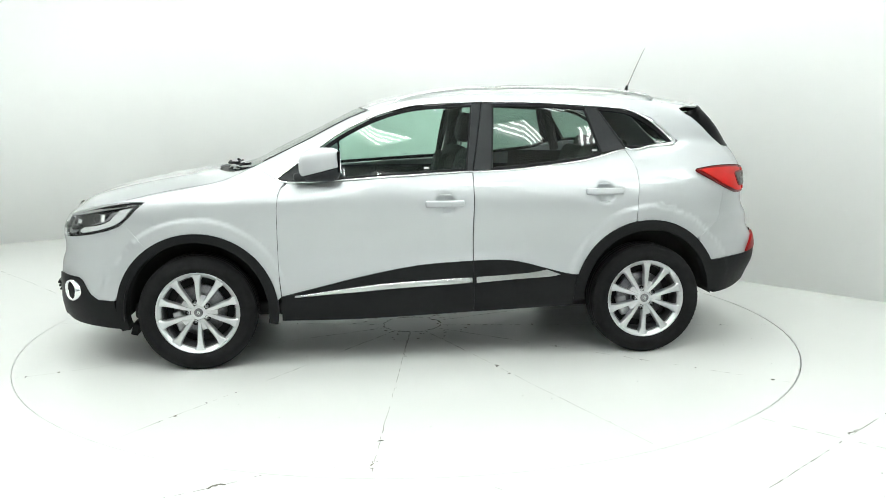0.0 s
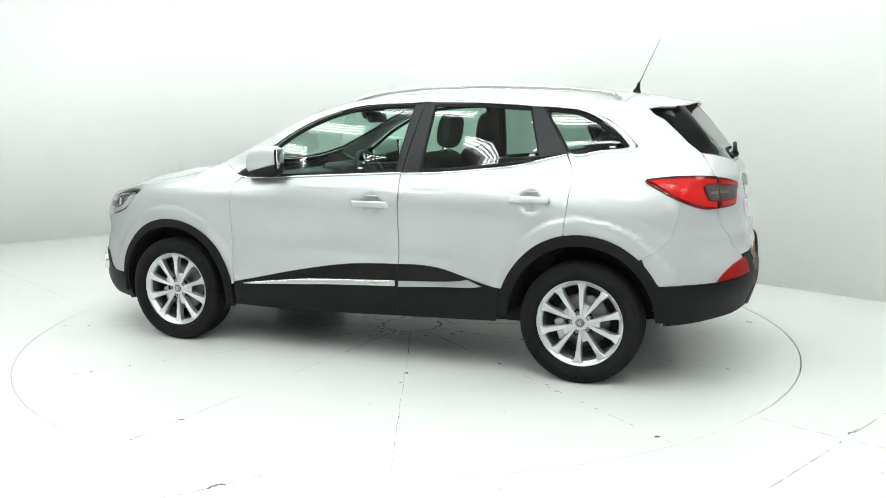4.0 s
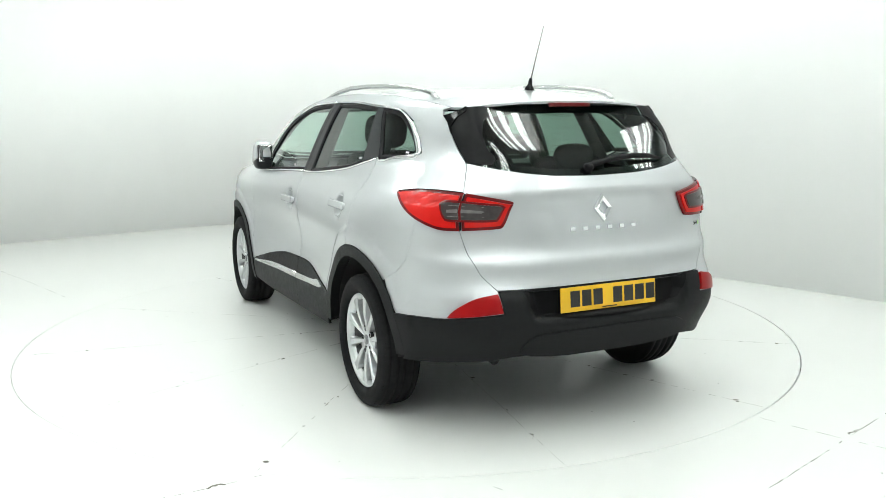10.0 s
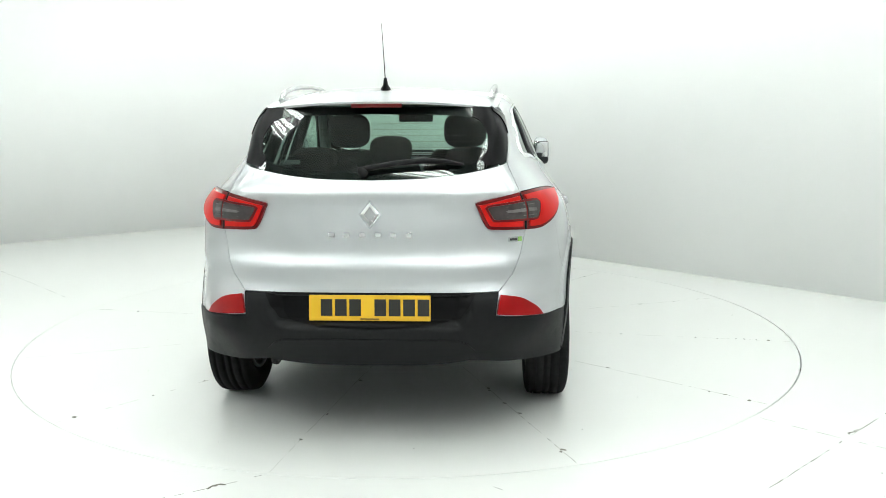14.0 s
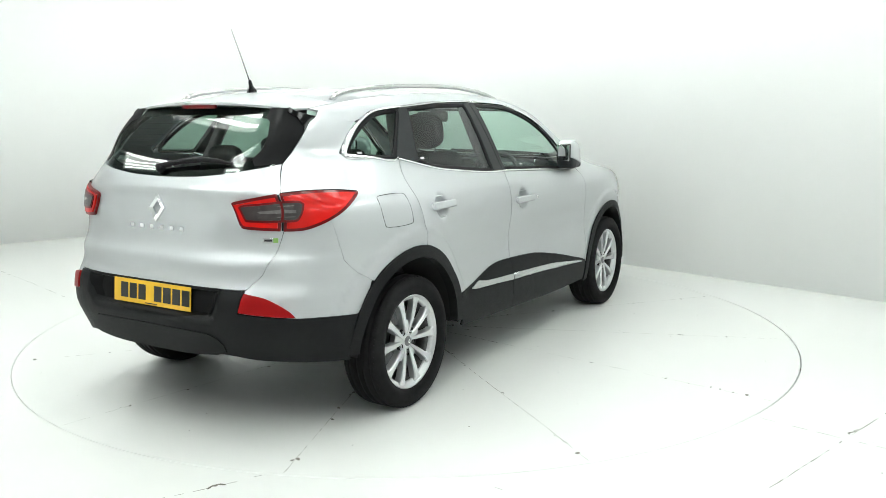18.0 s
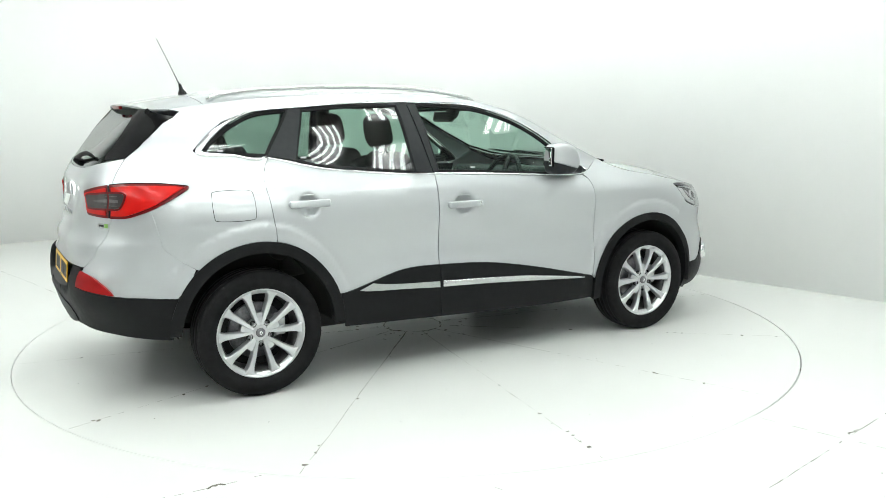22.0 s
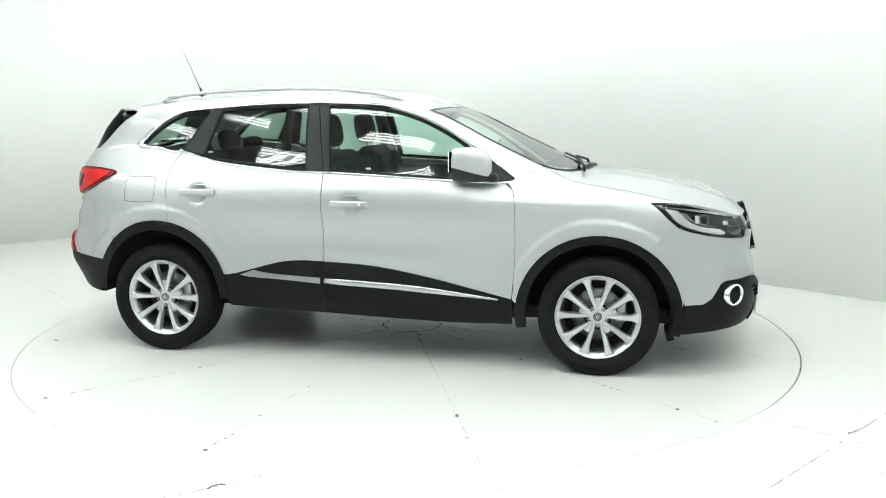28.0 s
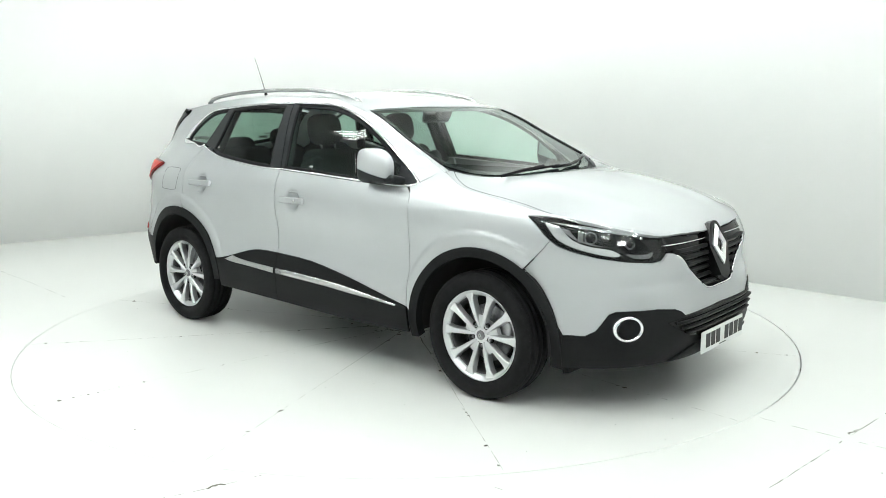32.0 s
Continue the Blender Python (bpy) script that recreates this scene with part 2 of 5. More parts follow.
def table_joint(angle, r0, r1, width, breaks, seed):
    rng = random.Random(seed)
    q = radians(angle)
    bm = bmesh.new()
    jagged_strip(bm, (r0 * math.cos(q), r0 * math.sin(q)), (r1 * math.cos(q), r1 * math.sin(q)), width, rng, breaks)
    tagged(part("joint", bm, JOINT_GREY, table, "thin grey radial joint in the paint", False), kind="stuff")
    bm = bmesh.new()
    for _ in range(5):
        r = rng.uniform(r0, r1)
        chip(bm, r * math.cos(q) + rng.uniform(-.012, .012), r * math.sin(q) + rng.uniform(-.012, .012), rng.uniform(0.004, 0.016), rng)
    for _ in range(3):
        r = rng.choice((rng.uniform(2.05, 2.44), rng.uniform(1.0, 2.0)))
        w = rng.uniform(-0.015, 0.015)
        chip(bm, r * math.cos(q) - w * math.sin(q), r * math.sin(q) + w * math.cos(q), rng.uniform(0.010, 0.022), rng, z=0.0017)
    tagged(part("joint_chips", bm, CRACK, table, "dark chips along the joint", False), kind="stuff")


JOINT_OFFSET = 21.3
for k in range(12):
    table_joint(JOINT_OFFSET + k * 30, 0.20, TABLE_R - 0.02, 0.0028 + 0.0022 * ((k * 7) % 5) / 4, 0.15 + 0.4 * ((k * 5) % 7) / 6, 40 + k)
bm = bmesh.new()
rng = random.Random(5)
for i in range(40):
    if i % 7 == 5:
        continue
    q0, q1 = 6.283185 * i / 40, 6.283185 * (i + 1) / 40
    jagged_strip(bm, (0.2 * math.cos(q0), 0.2 * math.sin(q0)), (0.2 * math.cos(q1), 0.2 * math.sin(q1)), 0.011, rng, 0.08, step=0.012)
for k in range(12):
    q = radians(JOINT_OFFSET + 30 * k)
    jagged_strip(bm, (0.2 * math.cos(q), 0.2 * math.sin(q)), (0.75 * math.cos(q), 0.75 * math.sin(q)), 0.006, rng, 0.25, z=0.0013, step=0.02)
for _ in range(46):
    q = rng.uniform(0, 6.28)
    r = rng.uniform(0.16, 0.42)
    chip(bm, r * math.cos(q), r * math.sin(q), rng.uniform(0.006, 0.02), rng)
tagged(part("centre_ring", bm, CRACK, table, "flaking ring joint round the centre plate", False), kind="stuff")
bm = bmesh.new()
for _ in range(70):
    q, r = rng.uniform(0, 6.28), TABLE_R * math.sqrt(rng.random()) * 0.98
    chip(bm, r * math.cos(q), r * math.sin(q), rng.uniform(0.002, 0.007), rng)
tagged(part("paint_chips", bm, CRACK, table, "small chips in the white paint", False), kind="stuff")



# ---- light banks ----
def light_bank(x, y, turn, tubes=4, length=1.18, gap=0.14):
    bank = tagged(new("light_bank"), "long recessed ceiling light panel with four white fluorescent tubes", "ceiling light", "ceiling light panels")
    bank.matrix_basis = pose(x, y, CEILING_Z - 0.10, 0, 0, turn)
    wide = gap * tubes
    tray = box_bm(length + 0.06, wide + 0.05, 0.02, Matrix.Translation((0, 0, 0.088)))
    for e in (-1, 1):
        add_bm(tray, box_bm(length + 0.06, 0.012, 0.155, pose(0, e * (wide / 2 + 0.02), 0.0025)))
        add_bm(tray, box_bm(0.012, wide + 0.024, 0.155, pose(e * (length / 2 + 0.025), 0, 0.0025)))
    part("tray", tray, FIXTURE, bank, "pale enamelled reflector tray", False)
    for k in range(tubes):
        off = (k - (tubes - 1) / 2) * gap
        part("tube", tube_bm([(-length / 2, off, 0), (length / 2, off, 0)], 0.030, 10), TUBE, bank, "glowing fluorescent tube")
    return bank


# the ceiling grid runs with the walls, at 45 degrees to the view
BANKS = []
for i in range(-6, 7):
    for j in range(-8, 3):
        along, across = i * 2.45 + (1.22 if j % 2 else 0.0), 0.40 + j * 1.42
        x, y = (along + across) * 0.70711, (across - along) * 0.70711
        if across < 1.9 and y < 5.97 + 0.779 * (x + 1.78) - 1.8 and -7.0 < x < 5.2 and -8.9 < y and (y > -6.6 or x > -1.5):
            BANKS.append((x, y, -45))
first = light_bank(*BANKS[0])
for x, y, turn in BANKS[1:]:
    copy_thing(first, pose(x, y, CEILING_Z - 0.10, 0, 0, turn))
# weak area lamps added under every sixth bank, besides its own tubes
for x, y, turn in BANKS[2::6]:
    lamp = bpy.data.lights.new("added_strip_lamp", "AREA")
    lamp.shape, lamp.size, lamp.size_y, lamp.energy = "RECTANGLE", 1.10, 0.04, 4.0
    lamp.color = (0.950, 1.0, 0.978)
    new("added_strip_lamp", lamp).matrix_basis = pose(x, y, CEILING_Z - 0.135, 0, 0, turn)


# ---- the car: body surface ----
def pchip(pts):
    """Smooth monotone curve through (x, y) points."""
    pts = sorted(pts)
    xs = [p[0] for p in pts]
    ys = [p[1] for p in pts]
    n = len(xs)
    h = [xs[i + 1] - xs[i] for i in range(n - 1)]
    d = [(ys[i + 1] - ys[i]) / h[i] for i in range(n - 1)]
    m = [d[0]] + [0.0] * (n - 2) + [d[-1]]
    for i in range(1, n - 1):
        if d[i - 1] * d[i] > 0:
            a, b = 2 * h[i] + h[i - 1], h[i] + 2 * h[i - 1]
            m[i] = (a + b) / (a / d[i - 1] + b / d[i])

    def at(x):
        if x <= xs[0]:
            return ys[0] + m[0] * (x - xs[0])
        if x >= xs[-1]:
            return ys[-1] + m[-1] * (x - xs[-1])
        lo, hi = 0, n - 1
        while hi - lo > 1:
            k = (lo + hi) // 2
            if xs[k] <= x:
                lo = k
            else:
                hi = k
        t, w = (x - xs[lo]) / h[lo], h[lo]
        return (ys[lo] * (1 + 2 * t) * (1 - t) ** 2 + m[lo] * w * t * (1 - t) ** 2
                + ys[lo + 1] * t * t * (3 - 2 * t) + m[lo + 1] * w * t * t * (t - 1))
    return at


def eased(pts, width):
    """The curve through points with its bends eased over a width."""
    f = pchip(pts)
    lo, hi = min(q[0] for q in pts), max(q[0] for q in pts)
    step = width / 5
    n = int((hi - lo) / step) + 2
    weights = [(k, math.exp(-0.5 * (k / 3.2) ** 2)) for k in range(-8, 9)]
    total = sum(w for _, w in weights)
    tab = [sum(w * f(lo + (i + k) * step) for k, w in weights) / total for i in range(-2, n + 4)]

    def at(x):
        u = min(max((x - lo) / step, -0.99), n + 0.99)
        i = math.floor(u)
        t = u - i
        a, b, c, d = tab[i + 1], tab[i + 2], tab[i + 3], tab[i + 4]
        return 0.5 * (2 * b + (c - a) * t + (2 * a - 5 * b + 4 * c - d) * t * t + (3 * b - a - 3 * c + d) * t ** 3)
    return at


def smooth(a, b, x):
    t = min(1.0, max(0.0, (x - a) / (b - a)))
    return t * t * (3 - 2 * t)


# Plan outline of the body as a curve by arc length s: 0 at mid-car, positive to the nose.
def plan_outline():
    front, rear = [], []
    for sign, c, a, n, out in ((1, 0.75, 1.46, 3.6, front), (-1, -0.75, 1.44, 4.2, rear)):
        px, py, s = c, 1.0, abs(c)
        out.append((s, px, py))
        for i in range(1, 401):
            q = i / 400 * math.pi / 2
            ux, uy = math.sin(q) ** (2 / n), math.cos(q) ** (2 / n) if i < 400 else 0.0
            x, y = c + sign * a * ux, uy
            s += math.hypot(x - px, (y - py) * 0.905)
            out.append((s, x, y))
            px, py = x, y
    return front, rear


PLAN_F, PLAN_R = plan_outline()
S_NOSE, S_TAIL = PLAN_F[-1][0], -PLAN_R[-1][0]


def plan(s):
    """Unit-width outline at arc length s: x and y from 0 to 1."""
    tab = PLAN_F if s > 0 else PLAN_R
    a = abs(s)
    if a <= tab[0][0]:
        return s, 1.0
    if a > tab[-1][0]:
        x, y = plan(math.copysign(2 * tab[-1][0] - a, s))
        return x, -y
    lo, hi = 0, len(tab) - 1
    while hi - lo > 1:
        k = (lo + hi) // 2
        if tab[k][0] <= a:
            lo = k
        else:
            hi = k
    t = (a - tab[lo][0]) / (tab[hi][0] - tab[lo][0])
    return tab[lo][1] + t * (tab[hi][1] - tab[lo][1]), tab[lo][2] + t * (tab[hi][2] - tab[lo][2])


NOSE = eased([(0.18, 2.06), (0.23, 2.16), (0.29, 2.205), (0.36, 2.22), (0.45, 2.22), (0.55, 2.212), (0.60, 2.205), (0.65, 2.186), (0.70, 2.182), (0.75, 2.190), (0.79, 2.184), (0.86, 2.15), (0.92, 2.10), (0.98, 2.02), (1.2, 1.9)], 0.02)
TAIL = eased([(0.20, -2.03), (0.27, -2.11), (0.36, -2.140), (0.46, -2.170), (0.54, -2.190), (0.60, -2.192), (0.66, -2.184), (0.695, -2.166), (0.72, -2.155), (0.75, -2.150), (0.795, -2.151), (0.815, -2.147), (0.85, -2.126), (0.875, -2.118), (0.90, -2.115),
              (0.95, -2.113), (0.98, -2.110), (1.04, -2.099), (1.09, -2.090), (1.115, -2.086), (1.14, -2.070), (1.18, -2.045), (1.26, -1.982), (1.34, -1.912), (1.44, -1.82), (1.52, -1.745), (1.60, -1.67)], 0.014)
WIDE = eased([(0.18, 0.855), (0.26, 0.885), (0.36, 0.905), (0.46, 0.908), (0.56, 0.902), (0.66, 0.893), (0.76, 0.892), (0.86, 0.899), (0.91, 0.8995), (0.95, 0.897),
              (0.99, 0.890), (1.03, 0.879), (1.06, 0.867), (1.10, 0.847), (1.16, 0.820), (1.24, 0.788), (1.32, 0.754), (1.40, 0.716), (1.47, 0.678), (1.52, 0.642), (1.56, 0.60)], 0.03)


def flare(s, z):
    """Swell of the wings over the wheels and the hollow of the doors."""
    f = 0.020 * math.exp(-((s - 1.33) / 0.42) ** 2 - ((z - 0.72) / 0.30) ** 2)
    r = 0.028 * math.exp(-((s + 1.36) / 0.40) ** 2 - ((z - 0.80) / 0.26) ** 2)
    for cx, rz in ((1.34, 0.457), (-1.35, 0.483)):
        q = math.hypot((s - cx) / 0.457, (z - 0.335) / rz) * 0.457
        if z > 0.40 and q < 0.75:
            f += 0.009 * (1 - smooth(0.518, 0.552, q)) * smooth(0.40, 0.60, z)
    d = -0.018 * math.exp(-((s - 0.0) / 0.80) ** 4 - ((z - 0.69) / 0.14) ** 2)
    for hs, hz in ((-0.100, 0.928), (-1.067, 0.977)):
        if abs(s - hs) < 0.12 and abs(z - hz) < 0.08:
            d -= 0.034 * math.exp(-(math.hypot(s - hs, z - hz - 0.006) / 0.052) ** 4)
    return f + r + d


SQUARE = pchip([(0.2, 1.0), (0.90, 1.0), (1.0, 0.96), (1.10, 0.84), (1.18, 0.71), (1.244, 0.59), (1.30, 0.42), (1.36, 0.28), (1.44, 0.20), (1.6, 0.17)])


TUCK = eased([(0.5, 0), (0.69, 0), (0.76, 0.012), (0.85, 0.016), (0.95, 0.024), (1.04, 0.024), (1.10, 0.008), (1.17, 0), (1.7, 0)], 0.03)


def side(s, z):
    """Body surface on the car's left at arc length s and height z."""
    x, y = plan(s)
    if x > 0.75:
        x = 0.75 + (x - 0.75) * (NOSE(z) - 0.75) / 1.46
    elif x < -0.75:
        x = -0.75 + (x + 0.75) * (TAIL(z) + 0.75) / -1.44
        x += TUCK(z) * smooth(0.20, 0.60, abs(y)) * smooth(1.80, 2.08, -max(s, 2 * S_TAIL - s))
        if s < -2.25 and 0.54 < z < 0.71:
            x += 0.047 * smooth(0.553, 0.578, z) * (1 - smooth(0.690, 0.702, z)) * (1 - smooth(0.42, 0.50, abs(y) + 0.6 * max(0, 0.63 - z)))
    w = WIDE(z) - 0.072 * smooth(0.3, 1.1, x) * smooth(0.95, 1.15, z)
    if s < 0:
        w -= 0.080 * (1 - smooth(0.36, 0.57, z)) * smooth(1.82, 2.15, -max(s, 2 * S_TAIL - s))
        w *= 1 - 0.15 * smooth(1.02, 1.32, z) * smooth(0.6, 1.75, -x)
        y = math.copysign(abs(y) ** SQUARE(z), y)
    if s < -2.0 and 0.80 < z < 1.16:
        # shallow scoop of the tailgate round the badge
        x += 0.009 * (1 - smooth(0.30, 0.44, abs(y) + 0.5 * max(0.0, 1.03 - z))) * (1 - smooth(1.070, 1.132, z)) * smooth(0.84, 1.02, z)
    return Vector((x, y * (w + flare(s, z)), z))


# Upper edge of the body side and centre line of bonnet, windscreen and roof, by x.
EDGE = eased([(2.12, 0.86), (1.98, 0.910), (1.77, 0.962), (1.60, 0.993), (1.45, 1.020), (1.30, 1.045), (1.16, 1.075), (1.06, 1.115), (0.98, 1.155), (0.70, 1.288),
              (0.42, 1.428), (0.25, 1.486), (0.05, 1.530), (-0.25, 1.556), (-0.60, 1.560), (-1.00, 1.548), (-1.35, 1.520), (-1.60, 1.490), (-1.95, 1.452)], 0.07)
RIDGE = eased([(2.167, 0.852), (2.148, 0.875), (2.115, 0.908), (2.06, 0.943), (1.98, 0.978), (1.80, 1.028), (1.50, 1.086), (1.28, 1.114), (1.20, 1.120), (1.06, 1.152), (0.90, 1.232), (0.59, 1.380), (0.42, 1.465),
               (0.30, 1.513), (0.18, 1.547), (0.05, 1.570), (-0.20, 1.590), (-0.60, 1.596), (-1.00, 1.590), (-1.40, 1.572), (-1.70, 1.530), (-1.83, 1.507), (-1.97, 1.478)], 0.05)


def s_at(x, z):
    """Arc length of the body-side point at x and z."""
    lo, hi = S_TAIL + 0.05, S_NOSE - 0.05
    for _ in range(40):
        m = (lo + hi) / 2
        if side(m, z)[0] < x:
            lo = m
        else:
            hi = m
    return (lo + hi) / 2


BROAD = pchip([(-1.95, 0.535)] + [(x, side(s_at(x, EDGE(x)), EDGE(x))[1]) for x in [-1.3 + 0.06 * i for i in range(58)]])


def top(x, v):
    """Bonnet, windscreen and roof: v runs from -1 on the right edge to 1 on the left."""
    z, y = EDGE(x), BROAD(x)
    rise = 0.011 * math.exp(-((abs(v) - 0.60) / 0.16) ** 2) * smooth(1.25, 1.45, x) * (1 - smooth(1.95, 2.1, x))
    return Vector((x, v * y, z + (RIDGE(x) - z) * (1 - abs(v) ** 2.4) + rise))



def grid_cut(outline, res):
    """Flat bmesh of an outline, cut by a grid of lines."""
    bm = bmesh.new()
    vs = [bm.verts.new((u, v, 0)) for u, v in outline]
    if sum(a[0] * b[1] - b[0] * a[1] for a, b in zip(outline, outline[1:] + outline[:1])) < 0:
        vs.reverse()
    bm.faces.new(vs).normal_update()
    bmesh.ops.triangulate(bm, faces=bm.faces[:])
    for axis in (0, 1):
        lo, hi = min(p[axis] for p in outline), max(p[axis] for p in outline)
        n = int((hi - lo) / res[axis])
        for i in range(1, n + 1):
            at = lo + (hi - lo) * i / (n + 1)
            co, no = [0, 0, 0], [0, 0, 0]
            co[axis], no[axis] = at, 1
            bmesh.ops.bisect_plane(bm, geom=bm.verts[:] + bm.edges[:] + bm.faces[:], plane_co=co, plane_no=no, dist=1e-6)
    return bm


def shrink(outline, d):
    """Moves an outline inwards by d."""
    n = len(outline)
    area = sum(a[0] * b[1] - b[0] * a[1] for a, b in zip(outline, outline[1:] + outline[:1]))
    sign = 1 if area > 0 else -1
    out = []
    for i in range(n):
        p0, p1, p2 = outline[i - 1], outline[i], outline[(i + 1) % n]
        a, b = Vector((p1[0] - p0[0], p1[1] - p0[1])), Vector((p2[0] - p1[0], p2[1] - p1[1]))
        if a.length < 1e-7 or b.length < 1e-7:
            out.append(p1)
            continue
        a.normalize(), b.normalize()
        na, nb = Vector((-a.y, a.x)) * sign, Vector((-b.y, b.x)) * sign
        m = na + nb
        k = d / max(0.5, 1 + na.dot(nb))
        out.append((p1[0] + m.x * k, p1[1] + m.y * k))
    return out


def soften(outline, n=3, keep=40.0):
    """Rounds an outline through its points, keeping corners sharper than keep degrees."""
    out = []
    m = len(outline)

    def turn(i):
        p0, p1, p2 = outline[i - 1], outline[i % m], outline[(i + 1) % m]
        a, b = Vector((p1[0] - p0[0], p1[1] - p0[1])), Vector((p2[0] - p1[0], p2[1] - p1[1]))
        return math.degrees(a.angle(b, 0))
    for i in range(m):
        p1, p2 = Vector(outline[i]), Vector(outline[(i + 1) % m])
        p0 = Vector(outline[i - 1]) if turn(i) < keep else p1 - (p2 - p1)
        p3 = Vector(outline[(i + 2) % m]) if turn((i + 1) % m) < keep else p2 + (p2 - p1)
        for k in range(n):
            t = k / n
            q = 0.5 * (2 * p1 + (p2 - p0) * t + (2 * p0 - 5 * p1 + 4 * p2 - p3) * t * t + (3 * p1 - p0 - 3 * p2 + p3) * t ** 3)
            out.append((q.x, q.y))
    return out


def xz(points):
    """Outline on the body side from (x, z) points to (s, z)."""
    return [(s_at(x, z), z) for x, z in points]


def facing(f, u, v):
    e = 0.004
    a, b = f(u + e, v) - f(u - e, v), f(u, v + e) - f(u, v - e)
    n = a.cross(b)
    return n.normalized() if n.length > 1e-12 else Vector((0, 0, 1))


def lay(name, bm, f, mat, parent, off, thick, flip, mirror, label):
    """Wraps a flat bmesh on a surface, turns its rim inwards and links it."""
    sign = -1 if flip else 1
    normals = {}
    for v in bm.verts:
        n = facing(f, v.co.x, v.co.y) * sign
        v.co = f(v.co.x, v.co.y) + n * off
        normals[v] = n
    if flip:
        bmesh.ops.reverse_faces(bm, faces=bm.faces[:])
    rim = [e for e in bm.edges if len(e.link_faces) == 1]
    if thick:
        up, down = {}, {}
        for e in rim:
            for v in e.verts:
                if v not in up:
                    up[v] = bm.verts.new(v.co)
                    down[v] = bm.verts.new(v.co - normals[v] * thick)
        for e in rim:
            loop = e.link_loops[0]
            a, b = loop.vert, loop.link_loop_next.vert
            bm.faces.new((up[b], up[a], down[a], down[b]))
    bm.normal_update()
    for v in bm.verts:
        if v not in normals:
            normals[v] = v.normal.copy()
    if mirror:
        for v in bm.verts:
            v.co.y *= -1
        for v in normals:
            normals[v] = Vector((normals[v].x, -normals[v].y, normals[v].z))
        bmesh.ops.reverse_faces(bm, faces=bm.faces[:])
    bm.verts.index_update()
    table_n = [normals[v] for v in bm.verts]
    me = bpy.data.meshes.new(name)
    bm.to_mesh(me)
    bm.free()
    me.materials.append(mat)
    me.polygons.foreach_set("use_smooth", [True] * len(me.polygons))
    me.normals_split_custom_set_from_vertices(table_n)
    ob = new(name, me)
    ob.parent = parent
    if label:
        ob["label"] = label
    return ob


def panel(name, outline, mat, parent, on="side", off=0.0, thick=0.014, inset=0.0014, res=0.045, both=True, label="", parents=None):
    """A body panel cut to an outline on the side or top surface; both: one on each side of the car."""
    f, flip = (side, True) if on == "side" else (top, False)
    outline = shrink(outline, inset)
    grid = (res, res) if on == "side" else (res, res * 1.2)
    made = []
    for mirror in ((False, True) if both else (False,)):
        owner = parents[1 if mirror else 0] if parents else parent
        made.append(lay(name, grid_cut(outline, grid), f, mat, owner, off, thick, flip, mirror, label))
    return made


def ribbon(name, path, width, mat, parent, on="side", off=0.0, high=0.006, closed=False, both=True, label="", parents=None, widths=None, sides=None, deep=0.006):
    """A raised strip along a path on the body surface."""
    f, flip = (side, True) if on == "side" else (top, False)
    sign = -1 if flip else 1
    made = []
    for mirror in sides or ((False, True) if both else (False,)):
        bm = bmesh.new()
        rows = []
        n = len(path)
        pts = [f(u, v) for u, v in path]
        for i, (u, v) in enumerate(path):
            nrm = facing(f, u, v) * sign
            a, b = (pts[i - 1], pts[(i + 1) % n]) if closed else (pts[max(i - 1, 0)], pts[min(i + 1, n - 1)])
            d = (b - a).normalized()
            w = nrm.cross(d) * (widths[i] if widths else width) / 2
            p = pts[i] + nrm * off
            rows.append([bm.verts.new(q) for q in (p - w - nrm * deep, p - w + nrm * high * 0.6, p - w * 0.55 + nrm * high, p + w * 0.55 + nrm * high, p + w + nrm * high * 0.6, p + w - nrm * deep)])
        pairs = list(zip(rows, rows[1:])) + ([(rows[-1], rows[0])] if closed else [])
        for a, b in pairs:
            for k in range(5):
                bm.faces.new((a[k], a[k + 1], b[k + 1], b[k]))
        if not closed:
            bm.faces.new(rows[0])
            bm.faces.new(rows[-1][::-1])
        if mirror:
            for v in bm.verts:
                v.co.y *= -1
        bmesh.ops.recalc_face_normals(bm, faces=bm.faces[:])
        owner = parents[1 if mirror else 0] if parents else parent
        made.append(part(name, bm, mat, owner, label))
    return made


def both_sides(name, bm, mat, parent, label="", parents=None, smooth_shade=True):
    """The part as built on the car's left, and its mirror image."""
    other = bm.copy()
    for v in other.verts:
        v.co.y *= -1
    bmesh.ops.reverse_faces(other, faces=other.faces[:])
    return [part(name, bm, mat, parents[0] if parents else parent, label, smooth_shade), part(name, other, mat, parents[1] if parents else parent, label, smooth_shade)]


def from_centre(half, axis, at):
    """Turns a half outline so that it starts and ends on the centre line."""
    n = len(half)
    for i in range(n):
        if abs(half[i][axis] - at) < 1e-4 and abs(half[i - 1][axis] - at) < 1e-4:
            return half[i:] + half[:i]
    return half


def mirror_rear(half):
    half = from_centre(half, 0, S_TAIL)
    return half + [(2 * S_TAIL - s, z) for s, z in half[::-1] if abs(s - S_TAIL) > 1e-4]


def mirror_front(half):
    half = from_centre(half, 0, S_NOSE)
    return half + [(2 * S_NOSE - s, z) for s, z in half[::-1] if abs(s - S_NOSE) > 1e-4]


def mirror_top(half):
    half = from_centre(half, 1, 0.0)
    return half + [(x, -v) for x, v in half[::-1] if abs(v) > 1e-4]


def arch(cx, cz, rx, rz, a0, a1, n=14):
    return [(cx + rx * math.cos(radians(a0 + (a1 - a0) * i / n)), cz + rz * math.sin(radians(a0 + (a1 - a0) * i / n))) for i in range(n + 1)]


car = tagged(new("car"), "silver five-door family crossover car with black plastic cladding and alloy wheels", "car")
WF, WR, WZ = 1.323, -1.323, 0.335

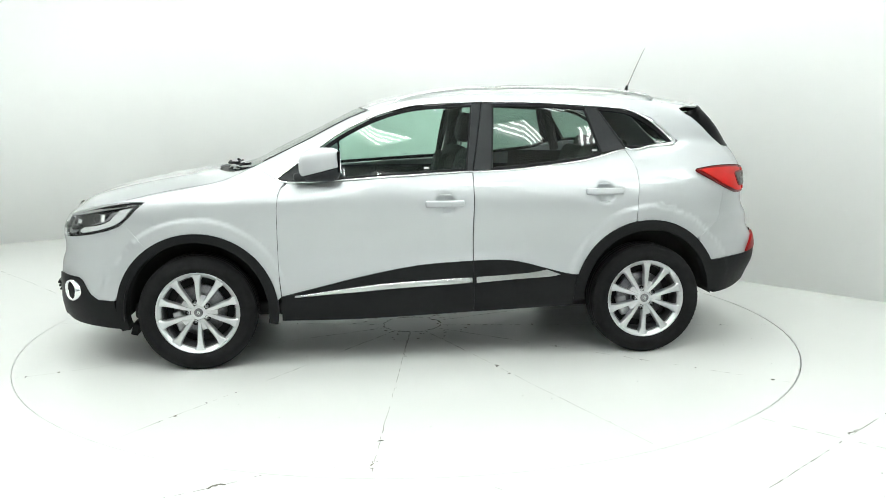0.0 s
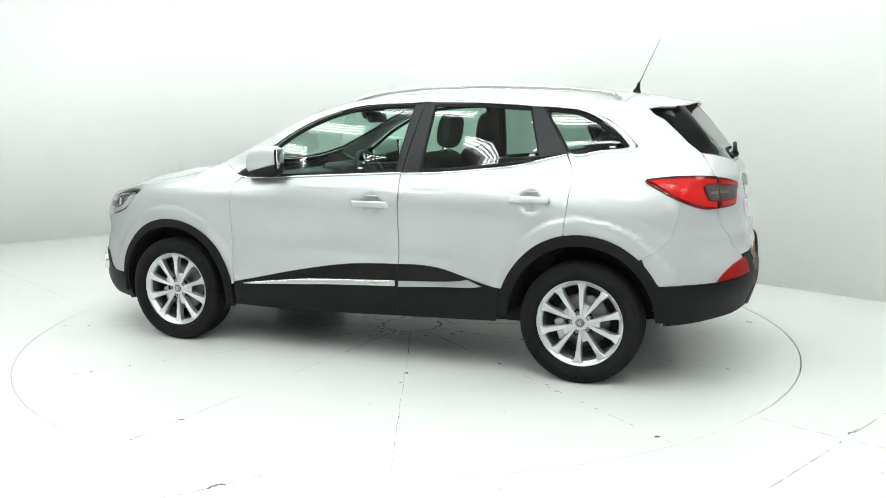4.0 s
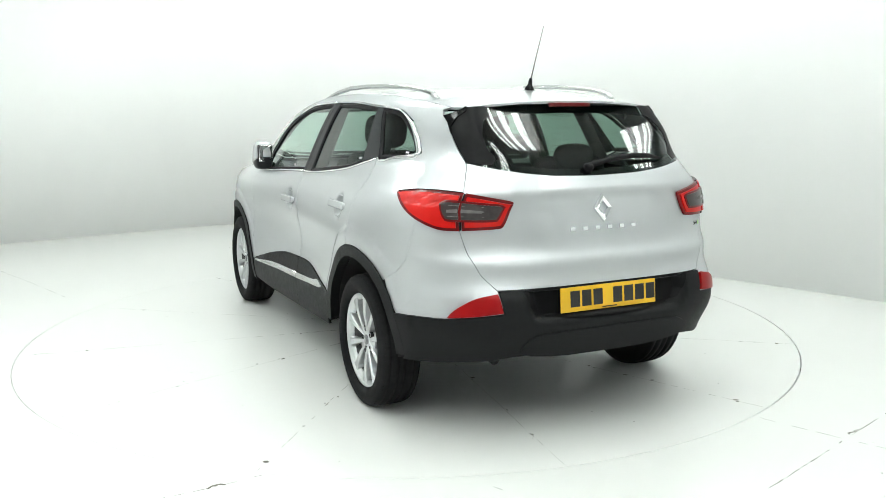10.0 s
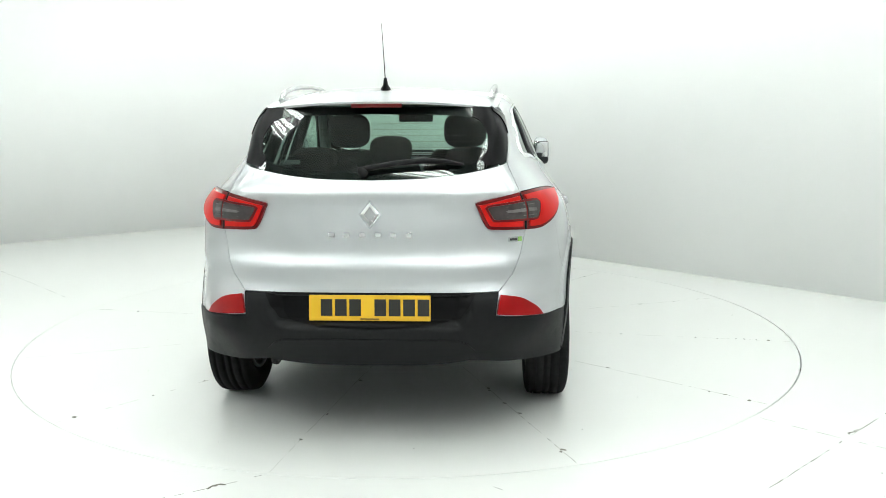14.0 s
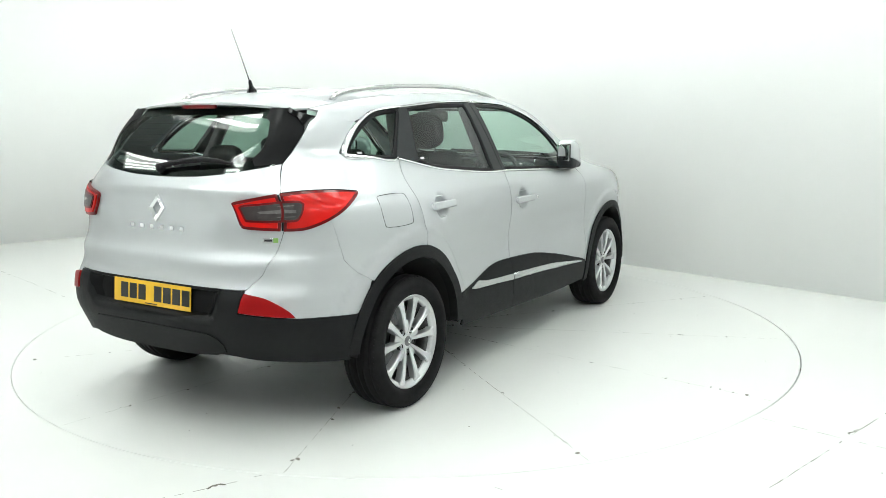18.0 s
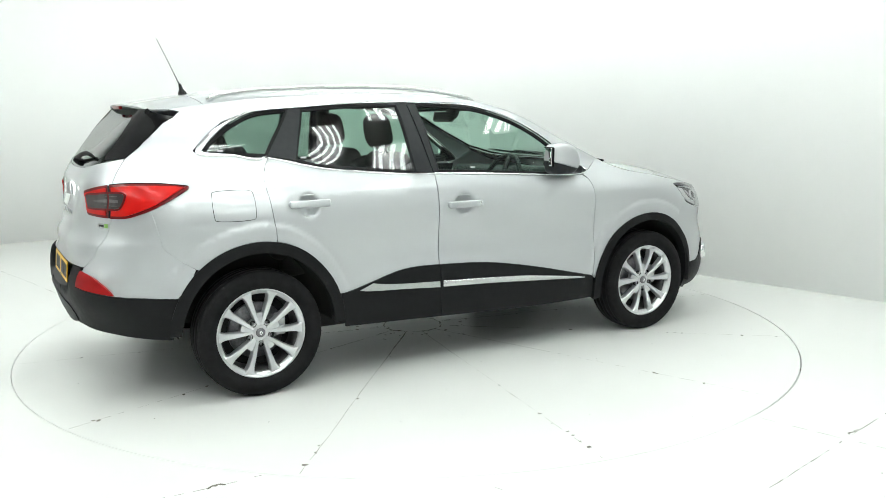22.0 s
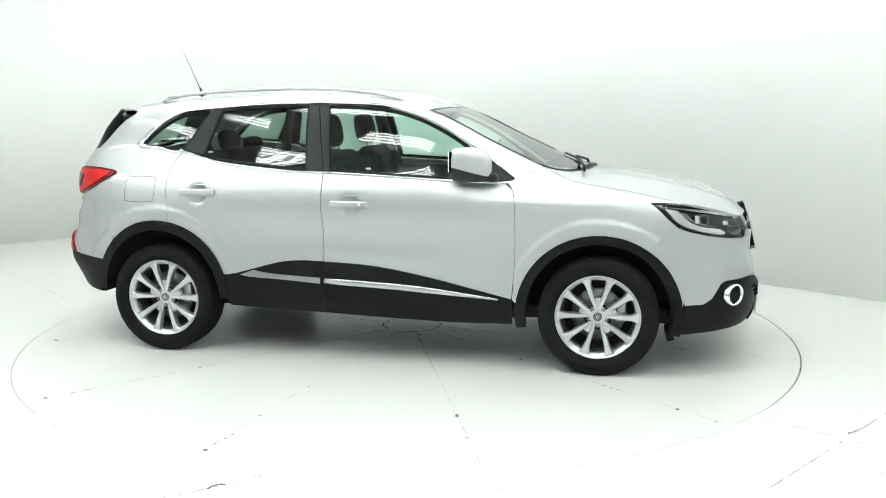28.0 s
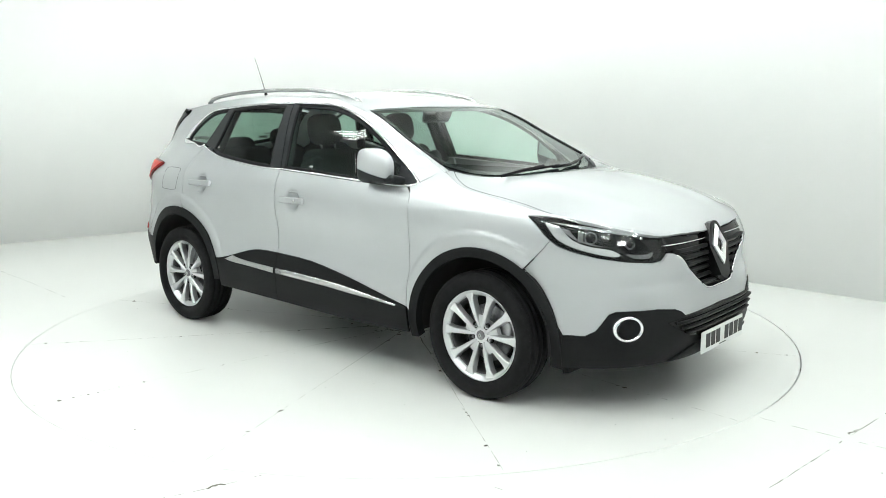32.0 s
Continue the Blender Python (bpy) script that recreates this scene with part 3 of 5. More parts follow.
# lines shared by neighbouring panels, as (x, z)
BELT_F = [(0.80, 1.062), (0.62, 1.064), (0.17, 1.088), (-0.268, 1.110)]
BELT_R = [(-0.268, 1.110), (-0.49, 1.118), (-0.755, 1.143), (-0.96, 1.168), (-1.209, 1.227)]
CLAD_F = [(0.848, 0.417), (0.65, 0.462), (0.385, 0.521), (0.054, 0.576), (-0.266, 0.593)]
CLAD_R = [(-0.266, 0.593), (-0.41, 0.595), (-0.543, 0.581), (-0.728, 0.531), (-0.815, 0.508), (-0.885, 0.497)]
DOOR_FRONT = [(0.80, 1.062), (0.842, 1.03), (0.860, 0.95), (0.863, 0.80), (0.862, 0.60), (0.848, 0.417)]
B_GAP = [(-0.268, 1.110), (-0.270, 0.95), (-0.266, 0.80), (-0.266, 0.593)]
REAR_GAP = [(-1.209, 1.227), (-1.248, 1.16), (-1.262, 1.10), (-1.256, 1.02), (-1.244, 0.90), (-1.238, 0.822)]
DLO_TOP = [(0.868, 1.085), (0.70, 1.205), (0.518, 1.332), (0.332, 1.426), (0.12, 1.491), (-0.04, 1.511), (-0.357, 1.520), (-0.688, 1.515), (-1.038, 1.491),
           (-1.266, 1.470), (-1.41, 1.415), (-1.50, 1.345), (-1.575, 1.272), (-1.55, 1.250), (-1.38, 1.236), (-1.209, 1.227)]
REAR_ARC = arch(WR, WZ, 0.455, 0.483, 20, 79, 10)


def dense(points, n=4):
    """A smooth open line through points."""
    loop = soften([(p[0], p[1]) for p in points] , n, 75)
    return loop[:(len(points) - 1) * n] + [points[-1]]


# front and rear doors
front_doors = panel("front_door", xz(soften(DOOR_FRONT + CLAD_F[1:] + B_GAP[::-1][1:] + BELT_F[::-1][1:-1], 3, 35)), PAINT, car, res=0.015, inset=0.0026, label="silver painted front door skin")
rear_doors = panel("rear_door", xz(soften(BELT_R[::-1] + B_GAP[1:] + CLAD_R[1:] + REAR_ARC + REAR_GAP[::-1][1:-1], 3, 35)), PAINT, car, res=0.015, inset=0.0026, label="silver painted rear door skin")
panel("lower_cladding", xz(soften(CLAD_F + [(-0.266, 0.292), (0.20, 0.275), (0.50, 0.269), (0.85, 0.274)], 3, 35)), PLASTIC, None, off=0.006, parents=front_doors, label="grained black plastic door cladding")
panel("lower_cladding", xz(soften(CLAD_R + [(-0.872, 0.42), (-0.862, 0.312), (-0.266, 0.292)], 3, 35)), PLASTIC, None, off=0.006, parents=rear_doors, label="grained black plastic door cladding")
ribbon("chrome_strip", xz(dense([(0.772, 0.417), (0.50, 0.441), (0.20, 0.464), (-0.255, 0.484)], 5)), 0.03, SATIN, None, off=0.008, high=0.008, parents=front_doors,
       widths=[0.012 + 0.024 * min(1, i / 8) for i in range(16)], label="bright satin chrome strip")
panel("chrome_strip", xz(soften([(-0.278, 0.502), (-0.50, 0.512), (-0.62, 0.521), (-0.70, 0.535), (-0.785, 0.503), (-0.72, 0.491), (-0.50, 0.480), (-0.278, 0.466)], 3, 30)), SATIN, None,
      off=0.016, thick=0.012, parents=rear_doors, label="bright satin chrome strip")
panel("sill", xz([(0.86, 0.30), (-0.86, 0.33), (-0.85, 0.315), (0.86, 0.28)]), PLASTIC, car, off=-0.06, label="black sill under the doors")

# wing, pillar and quarter panel
FRONT_ARC = arch(WF, WZ, 0.457, 0.457, 171, 52, 16)
BONNET_SIDE = [(1.03, 1.13), (1.06, 1.115), (1.16, 1.075), (1.30, 1.048), (1.45, 1.022), (1.567, 1.000)]
WING_BACK = soften([(0.868, 1.085), (0.815, 1.062), (0.842, 1.03), (0.860, 0.95), (0.863, 0.80), (0.862, 0.60), (0.850, 0.417), (0.866, 0.400)] + FRONT_ARC
, 2, 35)[:-1]
WING_NOSE = [(1.60, 0.705), (1.665, 0.775), (1.735, 0.836), (1.757, 0.852), (1.733, 0.886), (1.706, 0.967), (1.80, 0.968), (1.90, 0.959), (1.98, 0.948)]
panel("front_wing", xz(WING_BACK) + WING_NOSE + xz([(1.80, EDGE(1.80)), (1.72, EDGE(1.72)), (1.64, EDGE(1.64))] + dense(BONNET_SIDE[::-1], 2) + [(0.98, 1.155), (0.93, 1.12)]), PAINT, car, res=0.015, inset=0.0003, label="silver front wing")
EDGE_LINE = [(x, EDGE(x)) for x in (-1.50, -1.35, -1.2, -1.0, -0.8, -0.6, -0.4, -0.2, 0.0, 0.1, 0.25, 0.42, 0.56, 0.70, 0.84, 0.98)]
panel("roof_side_rail", xz([(0.98, 1.153), (0.93, 1.122), (0.868, 1.087)] + dense(DLO_TOP[:10], 3)[1:] + [(-1.41, 1.415), (-1.46, 1.42)] + EDGE_LINE[:-1]), PAINT, car, inset=0.0005, res=0.03, label="silver pillar and cant rail")
QUARTER = [(-1.50, EDGE(-1.50)), (-1.46, 1.42), (-1.41, 1.415), (-1.50, 1.345), (-1.575, 1.272), (-1.55, 1.250), (-1.38, 1.238), (-1.213, 1.227)]
quarter = xz(soften(QUARTER + REAR_GAP[1:] + arch(WR, WZ, 0.455, 0.483, 80, 132, 9), 2, 35)[:-1])
quarter += [(-1.66, 0.70), (-1.74, 0.742), (-1.82, 0.81), (-1.865, 0.88), (-1.892, 0.96), (-1.91, 1.0), (-2.0, 1.02), (-2.13, 1.02), (-2.128, 1.04), (-2.126, 1.10), (-2.119, 1.16), (-2.112, 1.236), (-2.066, 1.293), (-2.046, 1.347), (-2.018, 1.412), (-1.966, 1.441), (-1.955, 1.470), (s_at(-1.66, 1.482), 1.482), (s_at(-1.58, 1.492), 1.492)]
quarters = panel("quarter_panel", quarter, PAINT, car, res=0.024, inset=0.0006, label="silver rear quarter panel")
ribbon("fuel_flap_line", [(s_at(x, z), z) for x, z in soften([(-1.515, 1.075), (-1.36, 1.075), (-1.335, 1.05), (-1.335, 0.955), (-1.36, 0.93), (-1.515, 0.93), (-1.54, 0.955), (-1.54, 1.05)], 3, 60)],
       0.0028, SEAL, None, high=0.0005, closed=True, parents=quarters, sides=(True,), label="thin gap round the fuel flap")

# rear bumper
arc_back = [(s_at(x, z), z) for x, z in arch(WR, WZ, 0.455, 0.483, 133, 153, 5)]
panel("rear_bumper_skin", [(-1.66, 0.70), (-1.74, 0.742), (-1.82, 0.81), (-1.865, 0.88), (-1.892, 0.96), (-1.91, 1.0), (-2.0, 1.02), (-2.13, 1.02), (-2.138, 0.95), (-2.165, 0.85), (-2.20, 0.77), (-2.267, 0.701), (-2.283, 0.606), (-2.02, 0.577), (-1.735, 0.560)]
      + arc_back[::-1][1:-1], PAINT, car, res=0.024, inset=0.0004, label="silver painted rear bumper corner")
rear_low = [(S_TAIL, 0.700), (-2.269, 0.700), (-2.285, 0.606), (-2.02, 0.577), (-1.725, 0.558)] + [(s_at(x, z), z) for x, z in arch(WR, WZ, 0.455, 0.483, 154, 176, 4)[1:]] + [(-1.80, 0.350), (-2.0, 0.364), (-2.2, 0.386), (-2.30, 0.402), (-2.5, 0.418), (S_TAIL, 0.424)]
bumper_r = panel("rear_bumper", mirror_rear(rear_low), PLASTIC, car, both=False, off=0.008, thick=0.03, res=0.024, label="grained black plastic rear bumper")[0]
panel("skid_panel", mirror_rear([(S_TAIL, 0.512), (-2.56, 0.510), (-2.45, 0.506), (-2.40, 0.490), (-2.36, 0.458), (-2.345, 0.420), (-2.40, 0.404), (-2.50, 0.394), (-2.60, 0.388), (S_TAIL, 0.386)]), PLASTIC, bumper_r, both=False, off=0.013, thick=0.03, res=0.02, label="black raised lower bumper insert")
panel("plate_recess", mirror_rear([(S_TAIL, 0.696), (-2.372, 0.696), (-2.395, 0.640), (-2.43, 0.590), (-2.50, 0.566), (-2.62, 0.556), (S_TAIL, 0.553)]), RECESS, bumper_r, both=False, off=0.0115, thick=0, res=0.02, label="smooth black number plate recess")
panel("reflector", soften([(-2.035, 0.582), (-2.06, 0.612), (-2.11, 0.646), (-2.17, 0.672), (-2.264, 0.688), (-2.282, 0.610), (-2.15, 0.594)], 3, 50), RED_DULL, bumper_r, off=0.014, thick=0.02, res=0.015, label="red rear reflector")

# tailgate with its window
hatch_low = [(S_TAIL, 1.174), (-2.669, 1.180), (-2.507, 1.194), (-2.359, 1.211), (-2.211, 1.227), (-2.117, 1.239)]
hatch_side = [(-2.1205, 1.16), (-2.1275, 1.10), (-2.1295, 1.04), (-2.139, 0.95), (-2.166, 0.85), (-2.201, 0.77), (-2.267, 0.703)]


def s_back(y, z):
    """Arc length of the tail surface at width y and height z."""
    lo, hi = S_TAIL, -1.9
    for _ in range(40):
        m = (lo + hi) / 2
        if side(m, z)[1] < y:
            lo = m
        else:
            hi = m
    return (lo + hi) / 2


tailgate = panel("tailgate", mirror_rear([(S_TAIL, 0.703)] + [(-2.55, 0.703)] + hatch_side[::-1] + hatch_low[::-1]), PAINT, car, both=False, res=0.016, label="silver tailgate")[0]
WINDOW_EDGE = [(-2.071, 1.293), (-2.051, 1.347), (-2.023, 1.412), (-1.971, 1.442), (-2.184, 1.464), (-2.305, 1.484)]
panel("rear_window", mirror_rear([(S_TAIL, 1.494), (-2.6, 1.491)] + WINDOW_EDGE[::-1] + hatch_low[::-1]), GLASS_HATCH, tailgate, both=False, off=-0.002, thick=0.006, res=0.03, label="tinted tailgate window")
panel("window_border", [(-2.3, 1.484), (-2.184, 1.464), (-1.971, 1.442), (-2.023, 1.412), (-2.051, 1.347), (-2.071, 1.293), (-2.117, 1.241), (s_back(0.50, 1.225), 1.228), (s_back(0.475, 1.26), 1.26), (s_back(0.50, 1.30), 1.30), (s_back(0.50, 1.36), 1.36), (s_back(0.47, 1.42), 1.42), (s_back(0.43, 1.44), 1.44), (s_back(0.43, 1.487), 1.487)], RECESS, tailgate, off=0.0, thick=0.004, res=0.03, label="black printed glass border")
panel("window_border", mirror_rear([(S_TAIL, 1.492), (s_back(0.43, 1.485), 1.487), (s_back(0.43, 1.44), 1.44), (s_back(0.2, 1.455), 1.455), (S_TAIL, 1.458)]), GLOSS_BLACK, tailgate, both=False, off=-0.007, thick=0.004, label="black printed glass border")
panel("window_border", mirror_rear([(S_TAIL, 1.208), (s_back(0.2, 1.21), 1.211), (s_back(0.40, 1.235), 1.236), (s_back(0.475, 1.26), 1.26), (s_back(0.50, 1.23), 1.228), (-2.359, 1.213), (-2.507, 1.196), (-2.669, 1.182), (S_TAIL, 1.177)]), GLOSS_BLACK, tailgate, both=False, off=-0.007, thick=0.004, label="black printed glass border")
spoiler = panel("spoiler", mirror_top([(-1.515, 0.0), (-1.50, 0.5), (-1.485, 0.99), (-1.60, 0.995), (-1.68, 0.99), (-1.735, 0.96), (-1.765, 0.90), (-1.805, 0.6), (-1.825, 0.0)]), PAINT, tailgate, on="top", both=False, thick=0.010, label="silver roof spoiler")[0]
panel("brake_light", mirror_top([(-1.829, 0.0), (-1.8265, 0.21), (-1.812, 0.21), (-1.814, 0.0)]), RED_DEEP, spoiler, on="top", both=False, off=-0.009, thick=0.016, inset=0, label="slim red high-level brake light")
panel("spoiler_fin", [(-1.974, 1.443), (-2.184, 1.466), (-2.305, 1.486), (-2.30, 1.462), (-2.15, 1.435), (-2.06, 1.395), (-2.046, 1.36), (-2.022, 1.412)], GLOSS_BLACK, tailgate, off=0.006, thick=0.02, label="gloss black fin beside the rear window")

# tail lamps, split by the tailgate gap
LAMP_OUT = [(-1.703, 1.099), (-1.78, 1.111), (-1.915, 1.117), (-2.036, 1.118), (-2.136, 1.114), (-2.140, 0.952), (-2.07, 0.952), (-2.02, 0.959), (-1.928, 0.985), (-1.847, 1.017), (-1.775, 1.053), (-1.715, 1.085)]
LAMP_IN = [(-2.146, 1.114), (-2.25, 1.103), (-2.38, 1.082), (-2.393, 1.068), (-2.36, 1.01), (-2.335, 0.972), (-2.308, 0.960), (-2.20, 0.955), (-2.150, 0.953)]
lamps_out = panel("tail_lamp", soften(LAMP_OUT, 3, 50), RED_DEEP, car, off=0.012, thick=0.03, res=0.03, label="red wraparound tail lamp with a smoked centre")
lamps_in = panel("tail_lamp", soften(LAMP_IN, 3, 50), RED_DEEP, tailgate, off=0.012, thick=0.03, res=0.03, label="red inner tail lamp with a smoked centre")
panel("lamp_lens", soften(shrink(LAMP_OUT, 0.013), 3, 50), RED, None, off=0.019, thick=0.008, res=0.03, parents=lamps_out, label="bright red lens")
panel("lamp_lens", soften(shrink(LAMP_IN, 0.013), 3, 50), RED, None, off=0.019, thick=0.008, res=0.03, parents=lamps_in, label="bright red lens")
for grow, mat, lift, nm in ((0.009, RED_DEEP, 0.0225, "lamp_bezel"), (0.0, SMOKE, 0.025, "lamp_centre")):
    panel(nm, soften(shrink([(-2.048, 1.062), (-2.066, 1.072), (-2.138, 1.074), (-2.140, 1.000), (-2.098, 0.999), (-2.074, 1.010)], -grow), 3, 40), mat, None, off=lift, thick=0.008, parents=lamps_out, label="smoked grey lamp centre" if not grow else "dark red rim")
    panel(nm, soften(shrink([(-2.147, 1.074), (-2.315, 1.064), (-2.340, 1.053), (-2.310, 1.008), (-2.285, 0.999), (-2.149, 0.999)], -grow), 3, 40), mat, None, off=lift, thick=0.008, parents=lamps_in, label="smoked grey lamp centre" if not grow else "dark red rim")
panel("lamp_bar", [(-2.085, 1.041), (-2.135, 1.046), (-2.135, 1.030), (-2.085, 1.029)], PALE_LAMP, None, off=0.027, thick=0.004, inset=0, parents=lamps_out)
panel("lamp_bar", [(-2.150, 1.046), (-2.24, 1.041), (-2.255, 1.036), (-2.24, 1.029), (-2.150, 1.030)], PALE_LAMP, None, off=0.027, thick=0.004, inset=0, parents=lamps_in)
for dz in (1.060, 1.014):
    ribbon("lamp_rib", [(-2.09, dz), (-2.135, dz)], 0.004, PALE_LAMP, None, off=0.022, high=0.004, parents=lamps_out)
    ribbon("lamp_rib", [(-2.152, dz), (-2.25, dz - 0.003)], 0.004, PALE_LAMP, None, off=0.022, high=0.004, parents=lamps_in)

ribbon("lamp_gap", [(-2.1425, 0.956 + 0.0153 * i) for i in range(11)], 0.009, SEAL, None, off=0.006, high=0.008, parents=lamps_out, label="dark gap between the lamp halves")
ribbon("lamp_edge", soften([(-1.712, 1.100), (-1.85, 1.114), (-2.0, 1.118), (-2.13, 1.114)], 4, 60)[:13], 0.004, GLOSS_BLACK, None, off=0.010, high=0.005, parents=lamps_out, label="black upper lamp edge")

# nose
FRONT_LOW_ARC = [(s_at(x, z), z) for x, z in arch(WF, WZ, 0.457, 0.457, 51, 9, 8)]
BLACK_TOP = [(1.79, 0.405), (1.895, 0.408), (1.945, 0.435), (2.005, 0.515), (2.04, 0.530), (2.25, 0.532), (2.36, 0.520), (2.40, 0.505), (2.434, 0.480), (S_NOSE, 0.487)]
bumper_f = panel("front_bumper_skin", mirror_front(([(1.60, 0.705), (1.665, 0.775), (1.735, 0.836), (1.757, 0.851), (1.776, 0.830), (1.84, 0.805), (1.963, 0.778), (2.10, 0.760), (2.24, 0.750), (2.295, 0.757), (2.331, 0.790), (2.37, 0.786), (2.43, 0.756), (2.50, 0.700),
      (2.58, 0.632), (2.66, 0.580), (2.72, 0.572), (S_NOSE, 0.572)] + BLACK_TOP[::-1] + FRONT_LOW_ARC[::-1][1:-1])), PAINT, car, both=False, res=0.026, inset=0.0002, label="silver front bumper")[0]
black_f = panel("lower_bumper", mirror_front(BLACK_TOP + [(S_NOSE, 0.262), (2.5, 0.258), (2.27, 0.256), (2.057, 0.247), (1.80, 0.234), (1.775, 0.30)]), PLASTIC, car, both=False, off=0.006, thick=0.03, res=0.04, label="grained black plastic lower bumper")[0]
panel("lower_grille", mirror_front([(2.30, 0.462), (2.37, 0.470), (2.434, 0.472), (S_NOSE, 0.478), (S_NOSE, 0.355), (2.60, 0.355), (2.47, 0.372), (2.38, 0.415)]), GLOSS_BLACK, black_f, both=False, off=0.009, thick=0.004, label="black lower air intake")
for z in (0.452, 0.424, 0.396):
    ribbon("grille_slat", [(2.36 + (0.452 - z) * 1.3 + i * (2 * S_NOSE - 4.72 - 2.6 * (0.452 - z)) / 24, z) for i in range(25)], 0.013, PLASTIC, black_f, off=0.012, high=0.012, both=False)
panel("skid_plate", mirror_front([(2.33, 0.268), (2.45, 0.315), (2.52, 0.330), (S_NOSE, 0.325), (S_NOSE, 0.268), (2.5, 0.264)]), PLASTIC, black_f, both=False, off=0.016, thick=0.02, label="dark grey lower lip")
grille = panel("grille", mirror_front([(2.340, 0.845), (2.350, 0.870), (2.50, 0.862), (2.66, 0.852), (S_NOSE, 0.846), (S_NOSE, 0.588), (2.67, 0.590), (2.58, 0.645), (2.43, 0.764), (2.37, 0.790), (2.338, 0.798)]), GLOSS_BLACK, car, both=False, off=-0.016, thick=0.02, label="gloss black front grille")[0]
for k, z in enumerate((0.826, 0.792, 0.755, 0.718, 0.681, 0.645, 0.612)):
    lo = 2.33 if z > 0.80 else 2.42 + (0.768 - z) * 1.25
    ribbon("grille_slat", [(lo + i * (2 * S_NOSE - 2 * lo) / 24, z) for i in range(25)], 0.020 if k else 0.006, CHROME if k == 0 else PLASTIC, grille, off=-0.012, high=0.014, both=False)
ribbon("chrome_edge", mirror_front([(2.40, 0.774), (2.44, 0.750), (2.50, 0.700), (2.58, 0.636), (2.66, 0.584), (2.72, 0.577), (S_NOSE, 0.577)]), 0.008, CHROME, grille, off=-0.006, high=0.008, both=False, label="thin chrome grille edge")

# headlamps
HEAD = [(1.706, 0.965), (1.80, 0.967), (1.90, 0.958), (2.05, 0.936), (2.155, 0.914), (2.265, 0.893), (2.335, 0.868), (2.343, 0.838), (2.325, 0.802), (2.29, 0.766), (2.22, 0.757), (2.10, 0.764), (1.963, 0.782), (1.84, 0.808), (1.777, 0.833), (1.735, 0.885)]
headlamps = panel("headlamp", soften(HEAD, 3, 50), GLOSS_BLACK, car, off=-0.030, thick=0.02, res=0.04, label="clear headlamp with black surround")
panel("lens", soften(HEAD, 3, 50), LENS, None, off=0.002, thick=0.004, res=0.04, parents=headlamps, label="clear lamp cover")
panel("lamp_bezel", soften([(1.774, 0.942), (1.841, 0.930), (1.868, 0.862), (1.949, 0.832), (2.043, 0.820), (2.084, 0.792), (2.043, 0.782), (1.922, 0.804), (1.822, 0.838), (1.778, 0.882)], 2, 50), LAMP_GREY, None, off=-0.020, thick=0.012, parents=headlamps, label="pale reflector sweep")
panel("lamp_bezel", soften([(1.836, 0.918), (1.88, 0.912), (1.895, 0.872), (1.955, 0.846), (2.03, 0.834), (1.96, 0.836), (1.876, 0.866)], 2, 50), STEEL, None, off=-0.017, thick=0.006, parents=headlamps, label="dark inner reflector")
panel("indicator", soften([(1.788, 0.947), (2.003, 0.929), (2.165, 0.900), (2.218, 0.882), (2.15, 0.888), (1.976, 0.917)], 2, 50), CHROME, None, off=-0.016, thick=0.01, inset=0, parents=headlamps, label="bright upper light strip")
panel("lamp_foot", soften([(2.11, 0.800), (2.20, 0.792), (2.262, 0.805), (2.235, 0.775), (2.15, 0.775)], 2, 50), STEEL, None, off=-0.022, thick=0.01, inset=0, parents=headlamps, label="dark ribbed lamp corner")


def on_side(s, z, off=0.0, spin=0.0):
    """Pose on the body side: z outwards, x along the body."""
    n = -facing(side, s, z)
    p = side(s, z) + n * off
    t = Vector((0, 0, 1))
    x = t.cross(n).normalized()
    y = n.cross(x)
    return Matrix(((x.x, y.x, n.x, p.x), (x.y, y.y, n.y, p.y), (x.z, y.z, n.z, p.z), (0, 0, 0, 1))) @ pose(0, 0, 0, 0, 0, spin)


for s, z, r in ((1.966, 0.874, 0.026), (2.150, 0.846, 0.020)):
    both_sides("projector", lathe_bm([(r * 1.1, -0.012), (r * 1.12, 0.002), (r * 1.02, 0.005), (r * 0.92, 0.000)], 24, on_side(s, z, -0.018)), STEEL, None, "round projector lamp", parents=headlamps)
    both_sides("projector_lens", lathe_bm([(r * 0.95, 0.0), (r * 0.6, 0.010), (0, 0.014)], 24, on_side(s, z, -0.018)), GLOSS_BLACK, None, "dark glass lens", parents=headlamps)
for s, z, w, h in ((1.918, 0.876, 0.026, 0.046), (2.105, 0.850, 0.040, 0.024), (2.225, 0.872, 0.016, 0.014)):
    both_sides("reflector_box", box_bm(w, h, 0.012, on_side(s, z, -0.018), 0.003), CHROME, None, "small bright reflector", parents=headlamps, smooth_shade=False)
m = on_side(2.094, 0.448, 0.008) @ pose(0, 0, 0, 0, -7, 0) @ Matrix.Diagonal((1.12, 0.92, 1, 1))
both_sides("fog_lamp_ring", lathe_bm([(0.051, -0.03), (0.052, 0.004), (0.056, 0.012), (0.063, 0.013), (0.068, 0.004), (0.069, -0.02)], 40, m), CHROME, black_f, "chrome ring of the fog lamp")
both_sides("fog_lamp", lathe_bm([(0.058, 0.0), (0.04, -0.008), (0.02, -0.012), (0, -0.013)], 32, m), GLOSS_BLACK, black_f, "dark round fog lamp")

